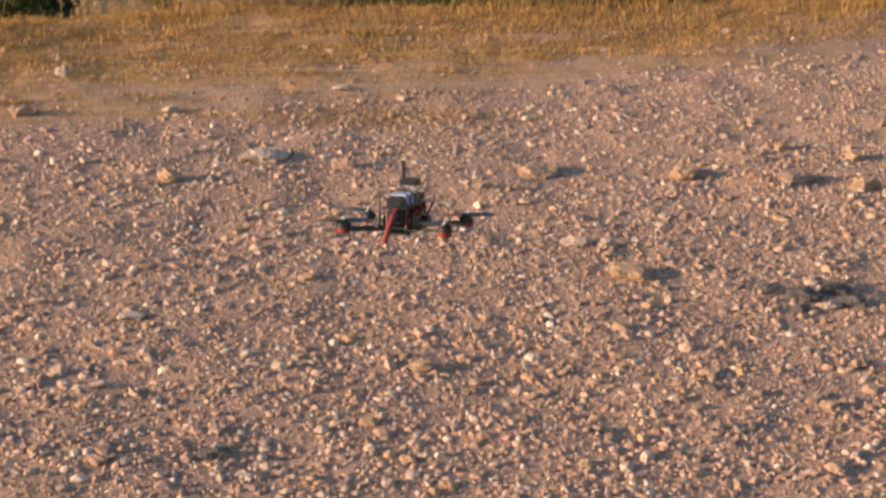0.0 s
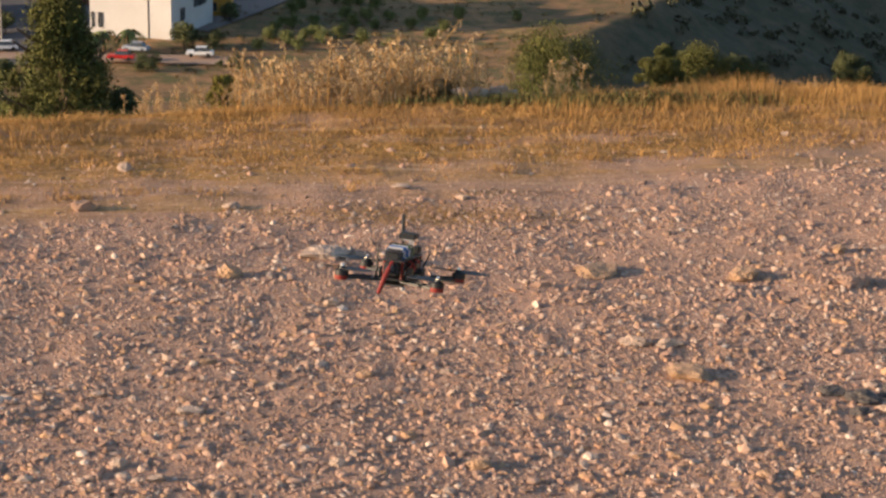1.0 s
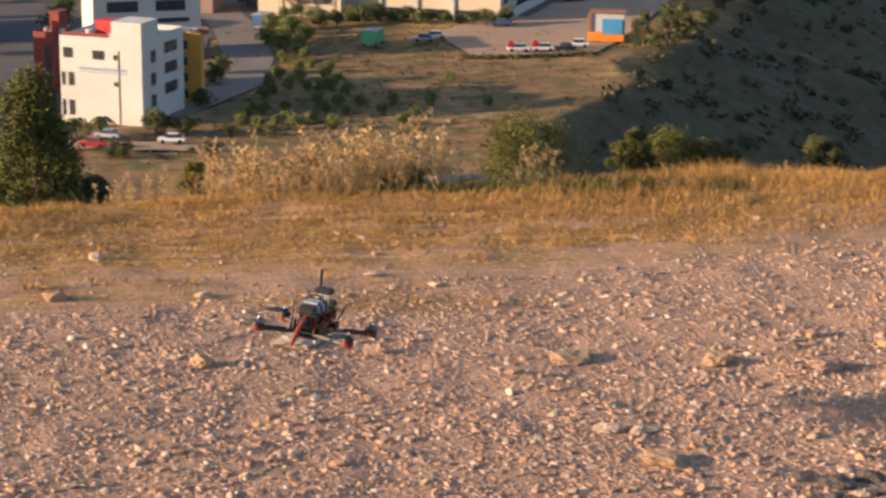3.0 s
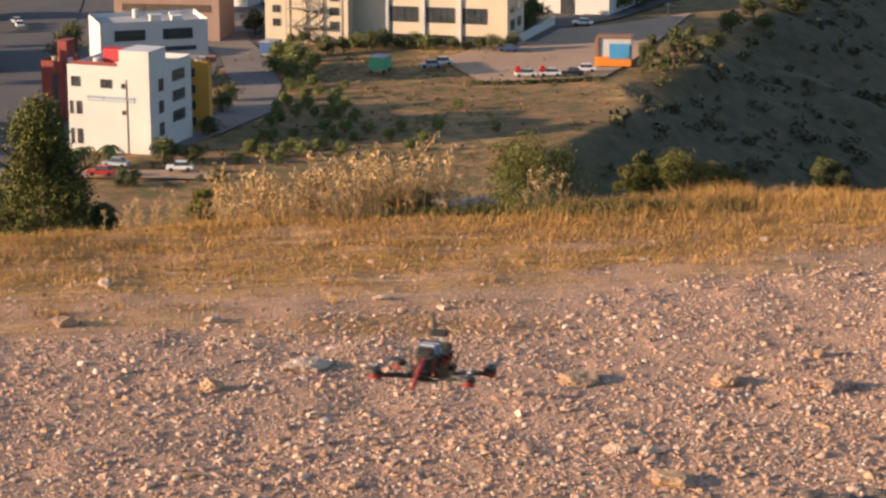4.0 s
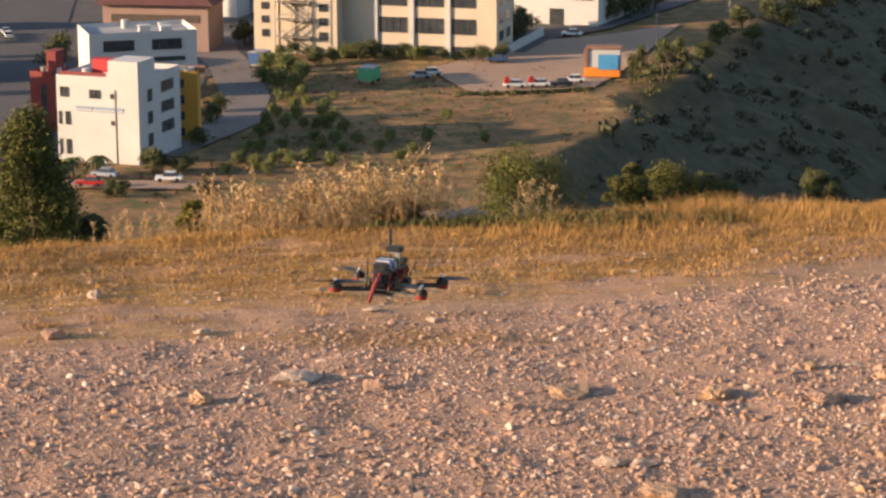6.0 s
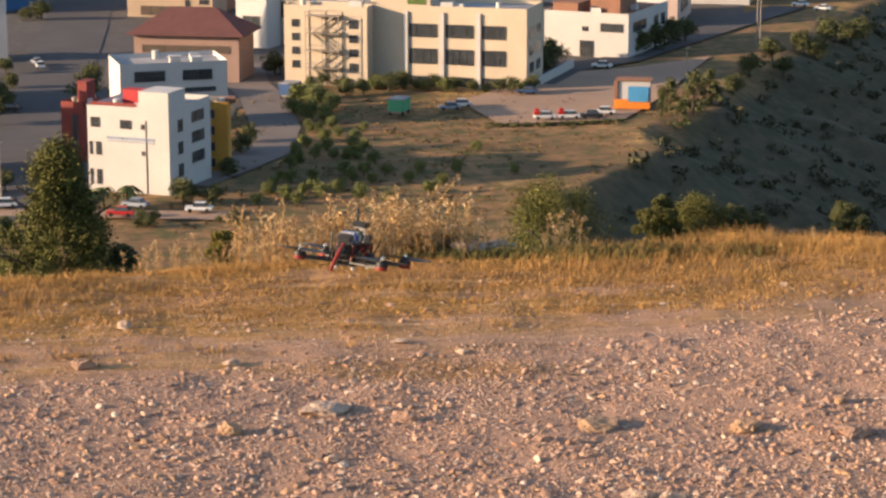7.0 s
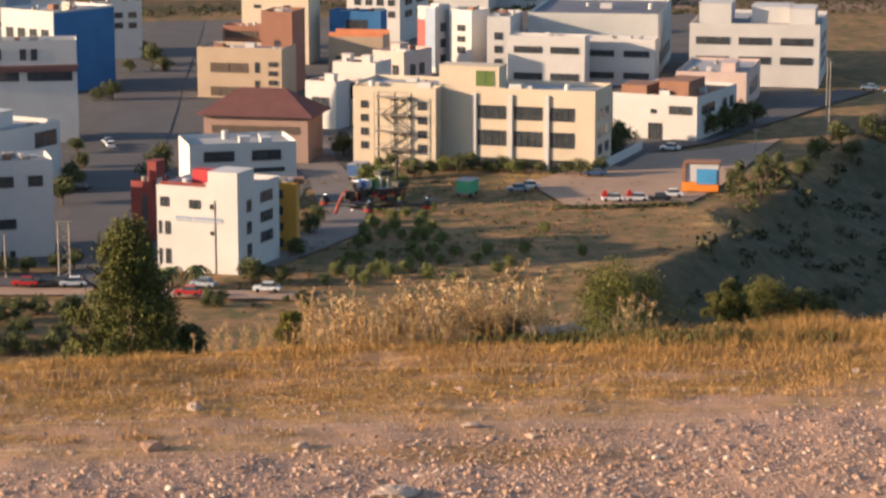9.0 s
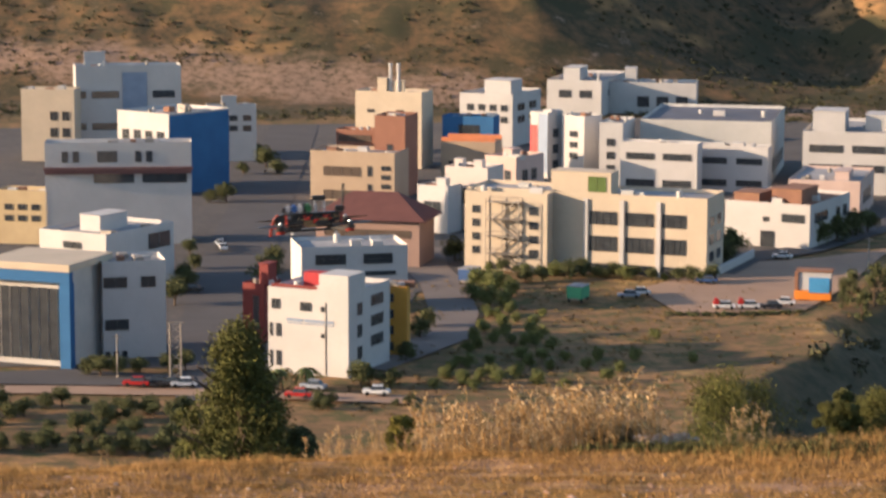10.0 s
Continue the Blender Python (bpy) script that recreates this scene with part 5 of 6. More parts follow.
def blades(name, label, rng, x, y, h, mat, width=0.0016, lean=0.5, category="grass"):
    n = len(x)
    a, b = rng.uniform(0, 6.283, n), rng.uniform(0, 6.283, n)
    d = np.stack([np.cos(a), np.sin(a), np.zeros(n)], 1)
    s = np.stack([np.cos(b), np.sin(b), np.zeros(n)], 1) * (width * rng.uniform(0.6, 1.5, n))[:, None]
    base = np.stack([x, y, land(x, y) - 0.002], 1)
    bend = (h * rng.uniform(0.1, 1.0, n) * lean)[:, None]
    up = np.array((0, 0, 1.0)) * h[:, None]
    mid, tip = base + up * 0.55 + d * bend * 0.35, base + up * rng.uniform(0.75, 1.0, (n, 1)) + d * bend
    V = np.stack([base - s, base + s, mid + s * 0.8, mid - s * 0.8, tip], 1).reshape(-1, 3)
    o = (np.arange(n) * 5)[:, None]
    faces = (o + np.array((0, 1, 2, 3))).tolist() + (o + np.array((3, 2, 4))).tolist()
    return tagged(mesh_object(name, V.tolist(), faces, mat), label, category, kind="stuff")


def grass_zone(rng, n, lo, hi, scale, seed, cut, a0=-12.5, a1=17.5):
    x, y = wedge(rng, n, lo, hi, a0, a1)
    k = (fbm(x * scale * 0.3, y * scale * 1.7, seed) > cut) & (y < edge_of_plateau(x) + 0.25)
    return x[k], y[k]


def make_grass():
    rng = np.random.default_rng(11)
    x, y = grass_zone(rng, 190000, 5.85, 8.2, 2.6, 91, 0.46)
    low = smooth(5.85, 6.4, y - 0.25 * x)
    k = rng.uniform(0, 1, len(x)) < 0.06 + 0.94 * low
    x, y = x[k], y[k]
    blades("short_dry_grass", "short flattened straw-coloured grass", rng, x, y, rng.uniform(0.004, 0.017, len(x)) * (0.5 + 0.8 * smooth(6.2, 7.0, y)) * (0.4 + 1.2 * fbm(x * 1.6, y * 9, 93)), STRAW_LOW, 0.0008, 2.0)
    # low tufts that break up the band
    cx, cy = wedge(rng, 420, 6.1, 7.6, -12, 17)
    k = (cy - 0.25 * cx > 6.1) & (cy < edge_of_plateau(cx) + 0.1)
    cx, cy, n = cx[k], cy[k], 55
    x, y = np.repeat(cx, n) + rng.normal(0, 0.03, len(cx) * n), np.repeat(cy, n) + rng.normal(0, 0.012, len(cx) * n)
    h = np.repeat(rng.uniform(0.010, 0.030, len(cx)), n) * rng.uniform(0.5, 1.1, len(x))
    blades("dry_tufts", "low tufts of dry straw-coloured grass", rng, x, y, h, STRAW, 0.0008, 1.1)
    # the flat straw patch in the gravel
    r, a = rng.normal(5.93, 0.055, 9000), np.radians(rng.normal(3.6, 1.9, 9000))
    blades("straw_patch", "thin patch of flattened straw in the gravel", rng, r * np.sin(a), r * np.cos(a), rng.uniform(0.003, 0.007, 9000), STRAW, 0.001, 4.0)
    # taller fringe along the brink
    x = rng.uniform(-1.7, 2.3, 42000)
    y = edge_of_plateau(x) + rng.normal(-0.02, 0.17, len(x))
    clump = fbm(x * 3.1, y * 1.5, 97)
    h = rng.uniform(0.010, 0.042, len(x)) * (0.15 + 2.6 * clump * clump)
    blades("tall_dry_grass", "tall golden dry grass along the brink", rng, x, y, h * 1.15, STRAW, 0.0006, 1.0)
    x = np.concatenate([rng.uniform(-9, -1.7, 9000), rng.uniform(2.3, 10, 9000)])
    y = edge_of_plateau(x) + rng.normal(-0.3, 0.35, len(x))
    blades("tall_dry_grass", "dry grass along the rest of the brink", rng, x, y, rng.uniform(0.02, 0.06, len(x)), STRAW, 0.0014, 0.9)
    x, y = rng.normal(1.02, 0.2, 2600), rng.normal(7.08, 0.035, 2600)
    blades("green_grass", "low dark green grass beside the dry grass", rng, x, y, rng.uniform(0.015, 0.045, 2600), GREEN_GRASS, 0.002, 0.7)
    x, y = rng.normal(0.58, 0.12, 1500), rng.normal(7.12, 0.03, 1500)
    blades("green_grass", "low dark green grass under the weeds", rng, x, y, rng.uniform(0.015, 0.04, 1500), GREEN_GRASS, 0.002, 0.7)


make_grass()


def weed(x, y, h, seed):
    """One dry weed: a bent stalk with side shoots and hanging pale husks."""
    rng = np.random.default_rng(seed)
    w = new("dry_weed")
    w.matrix_world = pose(x, y, float(land(x, y)) - 0.004)
    bm = bmesh.new()
    lean = rng.normal(0, 0.16, 2)
    pts = [Vector((lean[0] * h * f * f, lean[1] * h * f * f, h * f)) for f in (0, 0.35, 0.7, 1.0)]
    for p, q, r in zip(pts, pts[1:], (0.0017, 0.0014, 0.001)):
        rod(bm, p, q, r, r * 0.8, 5)
    tips = []
    for k in range(rng.integers(5, 10)):
        f = rng.uniform(0.3, 1.0)
        p = Vector((lean[0] * h * f * f, lean[1] * h * f * f, h * f))
        a, l = rng.uniform(0, 6.28), h * rng.uniform(0.08, 0.24)
        q = p + Vector((math.cos(a) * l * 0.7, math.sin(a) * l * 0.7, l * 0.75))
        rod(bm, p, q, 0.0009, 0.0006, 4)
        tips += [q, (p + q) / 2]
    tips += pts[2:]
    tagged(part("stalk", bm, STRAW, w), kind="stuff")
    bm = bmesh.new()
    for t in tips:
        for k in range(rng.integers(3, 7)):
            d = Vector((rng.normal(0, 1), rng.normal(0, 1), rng.normal(-0.9, 0.7))).normalized()
            l, s = rng.uniform(0.006, 0.016), Vector((rng.normal(0, 1), rng.normal(0, 1), rng.normal(0, 1))).normalized() * rng.uniform(0.0016, 0.0042)
            o = t + Vector((rng.normal(0, 0.004), rng.normal(0, 0.004), rng.normal(0, 0.004)))
            vs = [bm.verts.new(c) for c in (o, o + d * l * 0.45 + s, o + d * l, o + d * l * 0.45 - s)]
            bm.faces.new(vs)
    tagged(part("seed_head", bm, HUSK, w), kind="stuff")
    return w


def make_weeds():
    rng = np.random.default_rng(23)
    label, n = "tall dry weed with pale hanging husks", 0
    models = [tagged(weed(-0.08 + 0.08 * k, 7.2 + 0.03 * (k % 3), rng.uniform(0.15, 0.2), 50 + k), label, "weed", "dry weeds") for k in range(9)]
    spots = [(rng.uniform(-0.1, 0.62), rng.uniform(7.08, 7.45), 1.0) for _ in range(165)]
    spots += [(rng.uniform(-0.4, 0.66), rng.uniform(7.0, 7.3), 0.6) for _ in range(65)]
    spots += [(rng.normal(-0.22, 0.1), rng.uniform(7.05, 7.3), 0.5) for _ in range(22)]
    spots += [(rng.normal(0.68, 0.05), rng.uniform(7.15, 7.4), 0.62) for _ in range(12)]
    spots += [(rng.normal(0.86, 0.06), rng.uniform(7.1, 7.35), 0.68) for _ in range(16)]
    spots += [(rng.uniform(-1.3, 1.9), rng.uniform(7.0, 7.4), 0.32) for _ in range(40)]
    for x, y, s in spots:
        s = s * rng.uniform(0.5, 1.18) * (1.0 if s < 1 else 0.82 + 0.25 * math.exp(-((x - 0.33) / 0.3) ** 2))
        m = pose(x, y, float(land(x, y)) - 0.004, 0, 0, rng.uniform(0, 360)) @ Matrix.Diagonal((s, s, s, 1))
        copy_thing(models[n % 9], Matrix()).matrix_basis = m
        n += 1


make_weeds()


def near_bush(kind, label, x, y, top, width, seed, leaf, mat):
    """A bush on the slope just below the brink, its crown reaching the height top."""
    rng = np.random.default_rng(seed)
    z = float(land(x, y))
    h = top - z
    b = new("tree" if kind == "cone" else "bush")
    b.matrix_world = pose(x, y, z - 0.05)
    tagged(b, label, "tree" if kind == "cone" else "bush")
    bm = bmesh.new()
    rod(bm, (0, 0, 0), (0.05, 0, h * 0.8), 0.05 * width, 0.012 * width, 8)
    for k in range(14):
        f, a = rng.uniform(0.15, 0.75), rng.uniform(0, 6.28)
        r = width * 0.4 * (1 - f * 0.7)
        rod(bm, (0, 0, h * f), (r * math.cos(a), r * math.sin(a), h * f + 0.15 * h), 0.014 * width, 0.004 * width, 5)
    part("trunk", bm, BARK, b)
    cs, rs = [], []
    for k in range(230 if kind == "cone" else 120):
        f, a = rng.uniform(0.05, 1.0), rng.uniform(0, 6.28)
        if kind == "cone":
            w = width * 0.5 * (1 - f) ** 1.0 * (0.85 + 0.3 * math.sin(f * 23 + a * 2)) + 0.04 * width
        else:
            w = width * 0.5 * math.sqrt(max(1 - (f * 1.05 - 0.35) ** 2 / 0.6, 0.02)) * (0.8 + 0.35 * math.sin(a * 3 + seed))
        q = math.sqrt(rng.uniform(0.1, 1))
        cs.append((w * q * math.cos(a), w * q * math.sin(a), h * (f * 0.93 + 0.02)))
        rs.append(width * (rng.uniform(0.05, 0.1) if kind == "cone" else rng.uniform(0.07, 0.13)))
    v, f = leaf_cloud(rng, cs, rs, 280 if kind == "cone" else 400, leaf)
    mesh_object("crown", v, f, mat, b)
    return b


near_bush("cone", "olive-green conical tree below the brink", -3.3, 40.0, -5.55, 3.7, 3, 0.027, LEAF_NEAR)
near_bush("cone", "dark companion shrub beside the conical tree", -2.4, 41.0, -7.5, 2.2, 5, 0.032, LEAF_DARK)
YELLOW_LEAF = material("yellow_green_foliage", (0.2, 0.165, 0.03), (0.14, 0.12, 0.022), 3.0, 0.85, island=0.3)
DRY_SHRUB = material("dry_brown_foliage", (0.19, 0.125, 0.05), (0.13, 0.09, 0.04), 3.0, 0.85, island=0.4)
near_bush("round", "low brown dry shrub among the weeds", 0.5, 7.3, 0.06, 0.24, 19, 0.006, DRY_SHRUB)
near_bush("round", "rounded olive-green bush below the brink", 3.02, 25.0, -3.36, 1.75, 8, 0.011, LEAF_NEAR)
near_bush("round", "narrow olive-green bush below the brink", 4.2, 26.0, -3.68, 0.62, 12, 0.011, LEAF_NEAR)
near_bush("round", "low dark green bush at the brink", 4.72, 26.5, -3.78, 1.15, 14, 0.011, LEAF_NEAR)
near_bush("round", "low dark green bush spreading over the brink", 5.2, 26.8, -4.0, 0.8, 15, 0.011, LEAF_DARK)
near_bush("round", "low dull green bush behind the dry grass", 6.45, 27.0, -3.98, 0.6, 16, 0.011, LEAF_DARK)
near_bush("round", "small yellow-green bush behind the weeds", -0.42, 25.0, -3.72, 0.5, 17, 0.013, YELLOW_LEAF)


for k, (dx, dy, s) in enumerate(((0, 0, 0.07), (0.06, 0.03, 0.055), (-0.05, 0.05, 0.05), (0.03, 0.09, 0.065), (0.1, 0.07, 0.045), (-0.01, 0.11, 0.06), (0.075, 0.12, 0.06))):
    heap = rock(0.62 + dx, 7.16 + dy, s, PALE_ROCK, "pinkish white block of a small heap")
    heap.matrix_world = pose(0, 0, 0.02 + 0.012 * (k % 3)) @ heap.matrix_world


SCRUB_LEAF = material("dull_scrub_foliage", (0.062, 0.06, 0.03), (0.045, 0.044, 0.022), 0.3, 0.95, island=0.35)


def scrub():
    """Uncountable low scrub on the ravine flank and on the hills behind the town."""
    rng = np.random.default_rng(31)
    V, F = [], []
    pts = []
    while len(pts) < 700:
        x, y = rng.uniform(50, 190), rng.uniform(360, 640)
        if (x - 57.0) * 0.915 - (y - 405.0) * 0.403 > 3 and x / y < 0.36:
            pts.append((x, y, rng.uniform(0.5, 1.9)))
    for _ in range(9500):
        y = rng.uniform(800, 1060)
        x = rng.uniform(-0.2, 0.34) * y
        if fbm(x * 0.022, y * 0.022, 83) + 0.25 * smooth(40, 90, x) > 0.5 + rng.uniform(-0.05, 0.05):
            pts.append((x, y, min(math.exp(rng.normal(-0.5, 0.5)), 2.0)))
    for x, y, r in pts:
        v, f = leaf_cloud(rng, [(x, y, float(land(x, y)) + r * 0.3)], [r], 26, r * 0.34, 0.7)
        o = len(V)
        V += v
        F += [tuple(i + o for i in q) for q in f]
    tagged(mesh_object("scrub", V, F, SCRUB_LEAF), "dark low scrub on the ravine and hills", "scrub", kind="stuff")
    V, F = [], []
    for _ in range(2600):
        y = rng.uniform(362, 485)
        x = rng.uniform(-0.04, 0.2) * y
        r = rng.uniform(0.2, 0.6)
        if fbm(x * 0.06, y * 0.06, 87) < 0.4 or (x - 57.0) * 0.915 - (y - 405.0) * 0.403 > 0:
            continue
        v, f = leaf_cloud(rng, [(x, y, float(land(x, y)) + r * 0.2)], [r], 14, r * 0.4, 0.6)
        o = len(V)
        V += v
        F += [tuple(i + o for i in q) for q in f]
    tagged(mesh_object("dry_tussocks", V, F, DRY_SHRUB), "dry brown tussocks on the hillside below the yard", "tussocks", kind="stuff")


scrub()


# ---------------------------------------------------------------- the drone
CARBON = material("carbon_fibre", (0.022, 0.022, 0.024), (0.035, 0.035, 0.038), 90, 0.45, coord="obj", fine=400)
BLACK = material("black_plastic", (0.015, 0.015, 0.017), None, 60, 0.5, coord="obj")
RED_PLASTIC = material("red_plastic", (0.19, 0.017, 0.011), (0.15, 0.014, 0.01), 40, 0.45, coord="obj")
SILVER = material("polished_aluminium", (0.8, 0.78, 0.75), None, 60, 0.18, 1.0, coord="obj")
WRAP_BLUE = material("blue_battery_wrap", (0.03, 0.11, 0.32), None, 60, 0.35, coord="obj")
WRAP_WHITE = material("white_battery_wrap", (0.42, 0.42, 0.44), None, 60, 0.35, coord="obj")
WRAP_GREY = material("dark_battery_end", (0.025, 0.024, 0.032), None, 60, 0.35, coord="obj")
WRAP_GREEN = material("green_battery_wrap", (0.03, 0.14, 0.05), None, 60, 0.4, coord="obj")
WIRE = material("red_wire", (0.4, 0.03, 0.02), None, 90, 0.5, coord="obj")
COPPER = material("bare_circuit_board", (0.1, 0.06, 0.03), (0.25, 0.17, 0.08), 200, 0.5, coord="obj")
PROP = material("black_propeller", (0.02, 0.02, 0.022), None, 60, 0.4, coord="obj")
ARM = 0.096


def make_drone():
    d = new("drone")
    tagged(d, "black and red quadcopter drone flying with spinning propellers", "drone")

    def solid(name, mat, *boxes, bevel=0.001, parent=d, label=""):
        bm = bmesh.new()
        for b in boxes:
            box(bm, *b, bevel=bevel)
        return part(name, bm, mat, parent, label)
    solid("bottom_plate", CARBON, (-0.024, 0.024, -0.088, 0.088, -0.010, -0.007))
    solid("middle_plate", CARBON, (-0.024, 0.024, -0.088, 0.088, 0.001, 0.0035))
    solid("top_plate", CARBON, (-0.021, 0.021, -0.088, 0.088, 0.038, 0.0405))
    spinners = []
    for sx in (-1, 1):
        for sy in (-1, 1):
            bm = bmesh.new()
            p, q = Vector((sx * 0.014, sy * 0.045, -0.003)), Vector((sx * ARM, sy * ARM, -0.003))
            side = (q - p).cross(Vector((0, 0, 1))).normalized()
            vs = []
            for e_, w in ((p, 0.011), (q, 0.008)):
                for s, z in ((-1, -0.0025), (1, -0.0025), (1, 0.0025), (-1, 0.0025)):
                    vs.append(bm.verts.new(e_ + side * s * w + Vector((0, 0, z))))
            for f in ((0, 1, 2, 3), (7, 6, 5, 4), (0, 4, 5, 1), (1, 5, 6, 2), (2, 6, 7, 3), (3, 7, 4, 0)):
                bm.faces.new([vs[i] for i in f])
            arm = part("arm", bm, CARBON, d)
            bm = bmesh.new()
            rod(bm, (sx * 0.045, sy * 0.062, 0.001), (sx * 0.085, sy * 0.091, 0.001), 0.0022, n=6)
            part("motor_wire", bm, BLACK, arm)
            bm = bmesh.new()
            rod(bm, (sx * ARM, sy * ARM, -0.0085), (sx * ARM, sy * ARM, 0.0), 0.0125, 0.0135, 20)
            base = part("motor_mount", bm, RED_PLASTIC, d, "red plastic motor mount")
            bm = bmesh.new()
            rod(bm, (sx * ARM, sy * ARM, 0.0), (sx * ARM, sy * ARM, 0.0095), 0.0135, 0.0135, 24)
            rod(bm, (sx * ARM, sy * ARM, 0.0095), (sx * ARM, sy * ARM, 0.012), 0.0125, 0.008, 24)
            motor = part("motor", bm, BLACK, d)
            bm = bmesh.new()
            rod(bm, (sx * ARM, sy * ARM, 0.012), (sx * ARM, sy * ARM, 0.0195), 0.0036, 0.0036, 6)
            bmesh.ops.create_uvsphere(bm, u_segments=12, v_segments=8, radius=0.0036, matrix=pose(sx * ARM, sy * ARM, 0.0195))
            part("lock_nut", bm, SILVER, motor, "shiny aluminium lock nut")
            bm = bmesh.new()
            rod(bm, (0, 0, -0.003), (0, 0, 0.003), 0.007, 0.006, 14)
            for turn in (0, math.pi):
                prev = None
                for i in range(9):
                    f = i / 8
                    r = 0.004 + 0.060 * f
                    c = 0.0085 * (0.55 + 1.1 * f - 1.25 * f ** 3) + 0.001
                    tw = 0.5 * (1 - f * 0.75)
                    ring = []
                    for s, z in ((-1, 0.0006), (1, 0.0006), (1, -0.0006), (-1, -0.0006)):
                        v = Vector((r, s * c, z + s * c * math.sin(tw) * 0.8 * (1 if sx * sy > 0 else -1)))
                        v.rotate(Euler((0, 0, turn)))
                        ring.append(bm.verts.new(v))
                    if prev:
                        for k in range(4):
                            bm.faces.new((prev[k], prev[(k + 1) % 4], ring[(k + 1) % 4], ring[k]))
                    prev = ring
                bm.faces.new(prev)
            prop = part("propeller", bm, PROP, d)
            spinners.append((prop, sx * ARM, sy * ARM, sx * sy))
    for sx in (-1, 1):
        for yy in (-0.075, -0.025, 0.03, 0.078):
            bm = bmesh.new()
            rod(bm, (sx * 0.018, yy, 0.0035), (sx * 0.018, yy, 0.038), 0.0026, n=8)
            part("standoff", bm, RED_PLASTIC, d)
        for y0, y1 in ((-0.07, -0.03), (0.0, 0.05)):
            solid("side_panel", BLACK, (sx * 0.027 - 0.002, sx * 0.027 + 0.002, y0, y1, 0.002, 0.022 if y0 < -0.02 else 0.012))
        solid("speed_controller", COPPER, (sx * 0.033 - 0.005, sx * 0.033 + 0.005, -0.02, 0.015, 0.002, 0.009))
        for yy in (-0.06, 0.06):
            bm = bmesh.new()
            bmesh.ops.create_uvsphere(bm, u_segments=10, v_segments=8, radius=0.0052, matrix=pose(sx * 0.02, yy, -0.0155))
            rod(bm, (sx * 0.02, yy, -0.014), (sx * 0.02, yy, -0.009), 0.003)
            part("foot", bm, WRAP_WHITE, d, "small white rubber foot")
    solid("electronics_block", BLACK, (-0.0155, 0.0155, -0.062, 0.072, 0.0165, 0.0375), bevel=0.002)
    rng = random.Random(9)
    for sx in (-1, 1):
        for k in range(9):
            y0, z0 = -0.07 + 0.016 * k, rng.uniform(0.004, 0.026)
            solid("connector", rng.choice((COPPER, WIRE, BLACK, WRAP_WHITE, RED_PLASTIC)), (min(sx * 0.0185, sx * 0.0215), max(sx * 0.0185, sx * 0.0215), y0, y0 + rng.uniform(0.006, 0.013), z0, z0 + rng.uniform(0.005, 0.009)), bevel=0.0008)
    solid("flight_controller", COPPER, (-0.017, 0.017, -0.02, 0.016, 0.012, 0.016))
    solid("receiver", BLACK, (-0.013, 0.013, 0.03, 0.06, 0.006, 0.02))
    # battery across the top with coloured wrap, held by a strap
    solid("battery", WRAP_BLUE, (-0.022, 0.022, -0.0605, -0.0445, 0.0405, 0.066), bevel=0.006)
    solid("battery_label", WRAP_WHITE, (-0.0217, 0.0217, -0.044, -0.0255, 0.0405, 0.0658), bevel=0.006)
    solid("battery_end", WRAP_GREEN, (-0.022, 0.022, -0.025, -0.003, 0.0405, 0.066), bevel=0.006)
    solid("battery_strap", BLACK, (-0.0235, 0.0235, -0.028, -0.023, 0.0662, 0.068), (-0.0238, -0.0218, -0.028, -0.023, 0.036, 0.068), (0.0218, 0.0238, -0.028, -0.023, 0.036, 0.068))
    solid("battery_wrap", WRAP_WHITE, (-0.0205, 0.0205, -0.0755, -0.061, 0.0408, 0.0648), bevel=0.006)
    solid("battery_front", WRAP_GREY, (-0.0185, 0.0185, -0.084, -0.0757, 0.0408, 0.062), bevel=0.004)
    solid("battery_lead", BLACK, (-0.012, 0.012, -0.086, -0.0805, 0.043, 0.056), bevel=0.002)
    # camera and its red brace at the nose
    bm = bmesh.new()
    box(bm, -0.014, 0.014, -0.098, -0.078, 0.012, 0.036, 0.002)
    rod(bm, (0, -0.097, 0.024), (0, -0.108, 0.026), 0.0085, 0.0095, 16)
    nose = part("camera", bm, BLACK, d)
    bm = bmesh.new()
    rod(bm, (0, -0.1075, 0.026), (0, -0.1095, 0.0263), 0.007, 0.006, 16)
    part("lens", bm, WINDOW, nose)
    bm = bmesh.new()
    pts = [(0.003, -0.098, 0.038), (0.0, -0.108, 0.026), (-0.006, -0.117, 0.004), (-0.012, -0.121, -0.02)]
    for p, q in zip(pts, pts[1:]):
        rod(bm, p, q, 0.0045, 0.0045, 10)
        bmesh.ops.create_uvsphere(bm, u_segments=10, v_segments=6, radius=0.0045, matrix=Matrix.Translation(q))
    part("front_brace", bm, RED_PLASTIC, d, "curved red plastic brace")
    # bracket with a black box, and aerials
    solid("bracket", WRAP_WHITE, (0.008, 0.012, 0.004, 0.01, 0.040, 0.075), (0.008, 0.012, 0.028, 0.034, 0.040, 0.075), (-0.008, 0.014, 0.002, 0.034, 0.0725, 0.0745), label="white plastic bracket")
    solid("satellite_receiver", BLACK, (-0.013, 0.02, -0.001, 0.036, 0.0747, 0.087), bevel=0.002)
    bm = bmesh.new()
    rod(bm, (-0.018, 0.082, 0.03), (-0.024, 0.086, 0.066), 0.0026, 0.0026, 8)
    rod(bm, (-0.024, 0.086, 0.066), (-0.029, 0.09, 0.115), 0.0042, 0.0036, 10)
    part("video_aerial", bm, BLACK, d)
    bm = bmesh.new()
    rod(bm, (-0.036, -0.06, 0.0), (-0.037, -0.06, 0.062), 0.0024, 0.0018, 8)
    box(bm, -0.039, -0.02, -0.064, -0.056, -0.001, 0.003)
    part("radio_aerial", bm, BLACK, d)
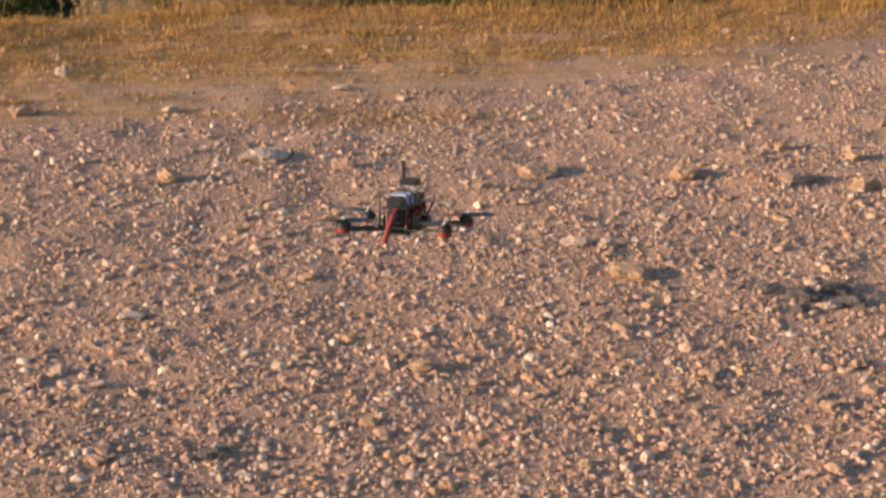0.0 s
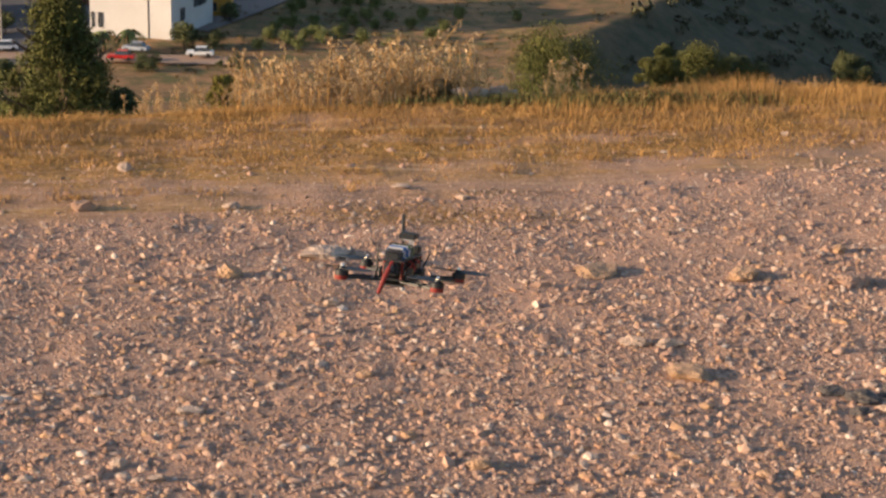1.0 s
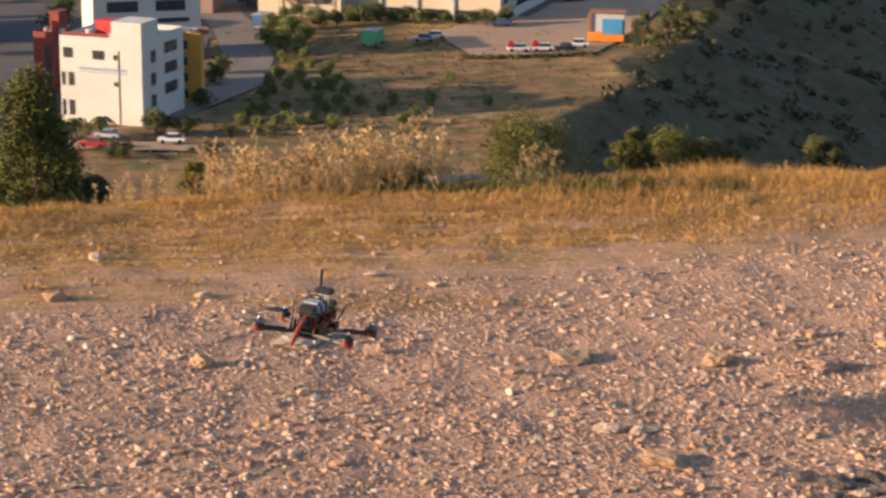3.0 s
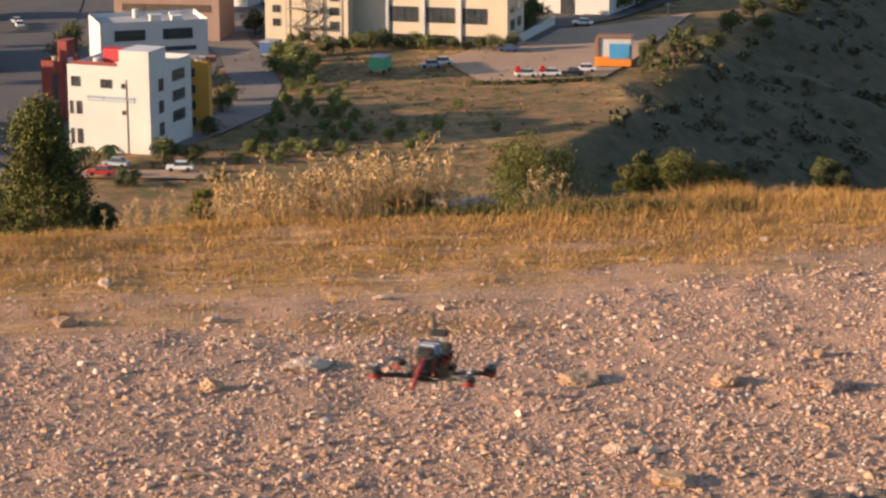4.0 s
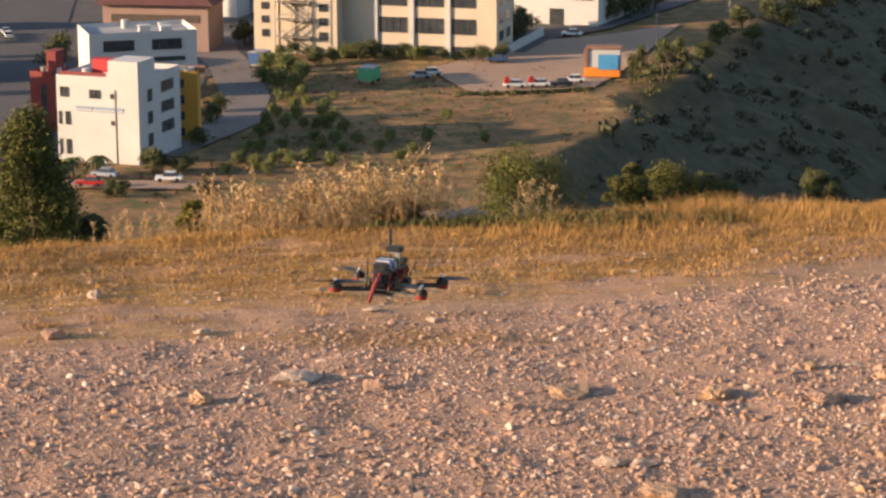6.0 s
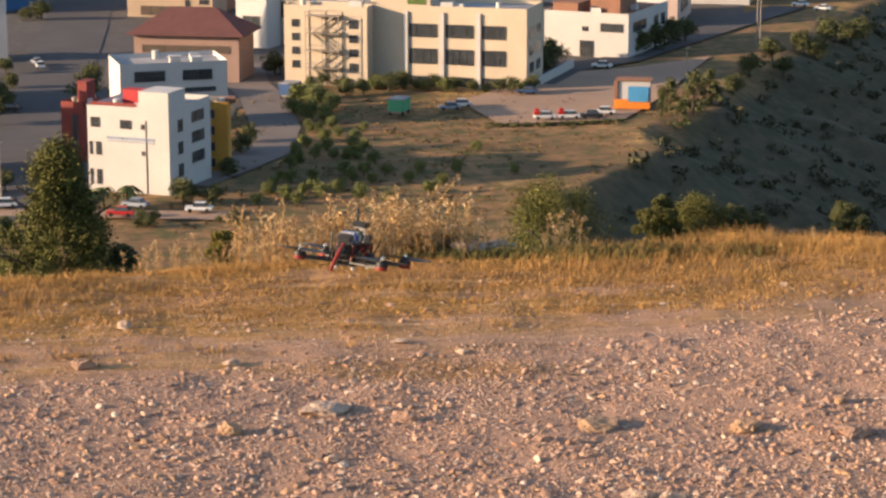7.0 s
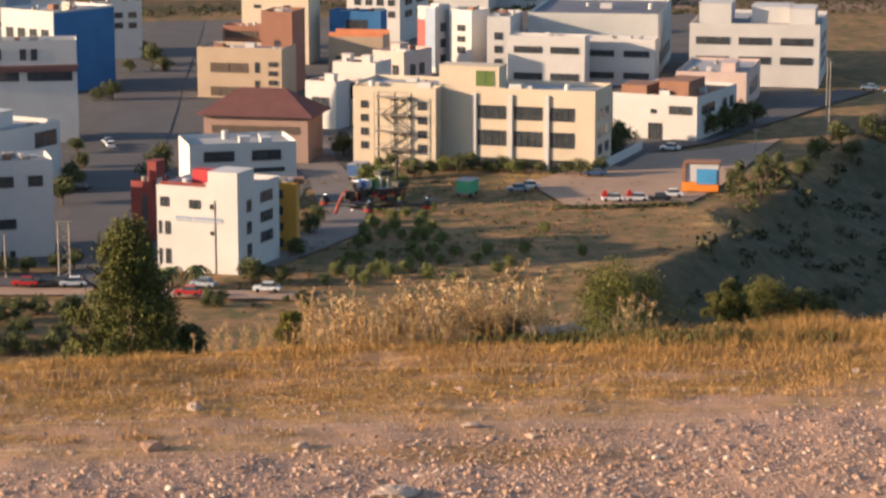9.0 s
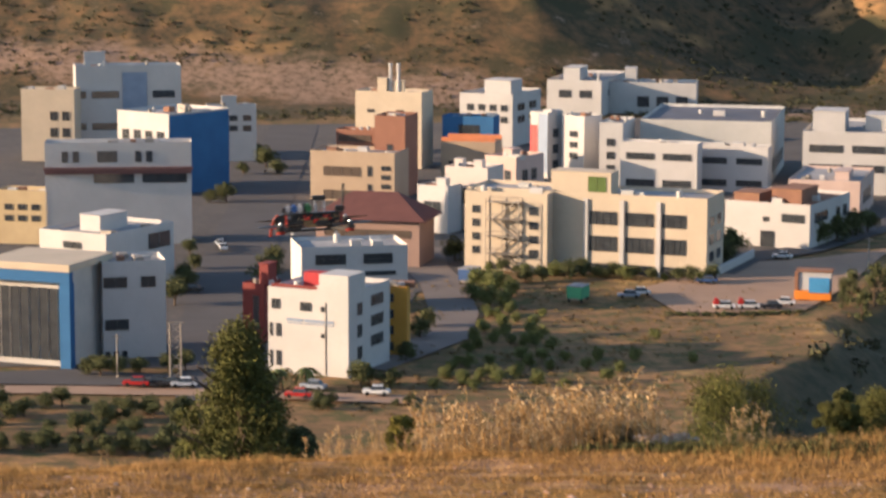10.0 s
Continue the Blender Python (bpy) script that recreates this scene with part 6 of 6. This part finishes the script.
    bm = bmesh.new()
    rod(bm, (0.025, 0.07, 0.012), (0.04, 0.075, 0.05), 0.0018, 0.0014, 8)
    part("radio_aerial", bm, BLACK, d)
    solid("rear_transmitter", BLACK, (-0.016, 0.016, 0.062, 0.088, 0.0425, 0.056), bevel=0.002)
    solid("video_transmitter", BLACK, (0.028, 0.04, 0.005, 0.04, 0.003, 0.019), bevel=0.002)
    for k, (m_, y0, y1) in enumerate(((COPPER, -0.028, -0.004), (WIRE, 0.0, 0.012), (COPPER, 0.016, 0.04))):
        solid("circuit_block", m_, (0.0225, 0.0262, y0, y1, 0.006 + 0.004 * k, 0.02 + 0.003 * k), bevel=0.001)
    for k in range(5):
        bm = bmesh.new()
        y0 = -0.05 + 0.025 * k
        rod(bm, (0.012, y0, 0.016), (0.026, y0 + 0.012, 0.03), 0.0016, n=6)
        rod(bm, (0.026, y0 + 0.012, 0.03), (0.01, y0 + 0.024, 0.036), 0.0016, n=6)
        part("power_wire", bm, WIRE if k % 2 else BLACK, d)
    return d, spinners


drone, spinners = make_drone()
drone.scale = (0.96, 0.96, 0.96)


def motions():
    walk(drone, [
        (0, pose(0.355, 4.320, 0.237, -12, 2, 0) @ pose(0, 0, 0, 0, 0, -18)),
        (0.5, pose(0.334, 4.460, 0.234, -12, 2, 0) @ pose(0, 0, 0, 0, 0, -18)),
        (1, pose(0.250, 4.552, 0.255, -9.5, 6.6, 0) @ pose(0, 0, 0, 0, 0, -18)),
        (1.5, pose(0.293, 4.723, 0.259, -10.5, 8.3, 0) @ pose(0, 0, 0, 0, 0, -19)),
        (2, pose(0.398, 4.889, 0.249, -2, 1, 0) @ pose(0, 0, 0, 0, 0, -18)),
        (2.5, pose(0.315, 4.886, 0.252, -5, 3.7, 0) @ pose(0, 0, 0, 0, 0, -18)),
        (3, pose(0.148, 4.822, 0.250, -7, 9.6, 0) @ pose(0, 0, 0, 0, 0, -19)),
        (3.2, pose(0.114, 4.782, 0.267, -8, 10, 0) @ pose(0, 0, 0, 0, 0, -19)),
        (4.3, pose(0.506, 4.626, 0.219, -10, 2, 0) @ pose(0, 0, 0, 0, 0, -19)),
        (4.5, pose(0.572, 4.612, 0.196, -10, 1, 0) @ pose(0, 0, 0, 0, 0, -18)),
        (5, pose(0.540, 4.757, 0.228, -11, 2, 0) @ pose(0, 0, 0, 0, 0, -18)),
        (5.2, pose(0.458, 4.873, 0.259, -9, 3, 0) @ pose(0, 0, 0, 0, 0, -18)),
        (6.3, pose(0.297, 5.157, 0.346, -6, 4, 0) @ pose(0, 0, 0, 0, 0, -19)),
        (6.5, pose(0.268, 5.192, 0.356, -6, 4, 0) @ pose(0, 0, 0, 0, 0, -19)),
        (7, pose(0.187, 5.298, 0.419, -9, 8.2, 0) @ pose(0, 0, 0, 0, 0, -20)),
        (7.5, pose(0.183, 5.557, 0.413, -6, 5.5, 0) @ pose(0, 0, 0, 0, 0, -20)),
        (8, pose(0.156, 5.700, 0.436, -7.5, 4, 0) @ pose(0, 0, 0, 0, 0, -20)),
        (8.5, pose(0.148, 5.990, 0.478, -4, 2, 0) @ pose(0, 0, 0, 0, 0, -28)),
        (9, pose(0.103, 6.300, 0.552, -4, 2, 0) @ pose(0, 0, 0, 0, 0, -54)),
        (9.5, pose(-0.062, 6.361, 0.646, -4, -1, 0) @ pose(0, 0, 0, 0, 0, -80)),
        (10, pose(-0.364, 6.691, 0.710, -3, -3, 0) @ pose(0, 0, 0, 0, 0, -84)),
    ])
    for prop, x, y, way in spinners:
        walk(prop, [(k / 30, pose(x, y, 0.0145, 0, 0, way * (83 * k % 360) + 31 * way)) for k in range(301)])


motions()
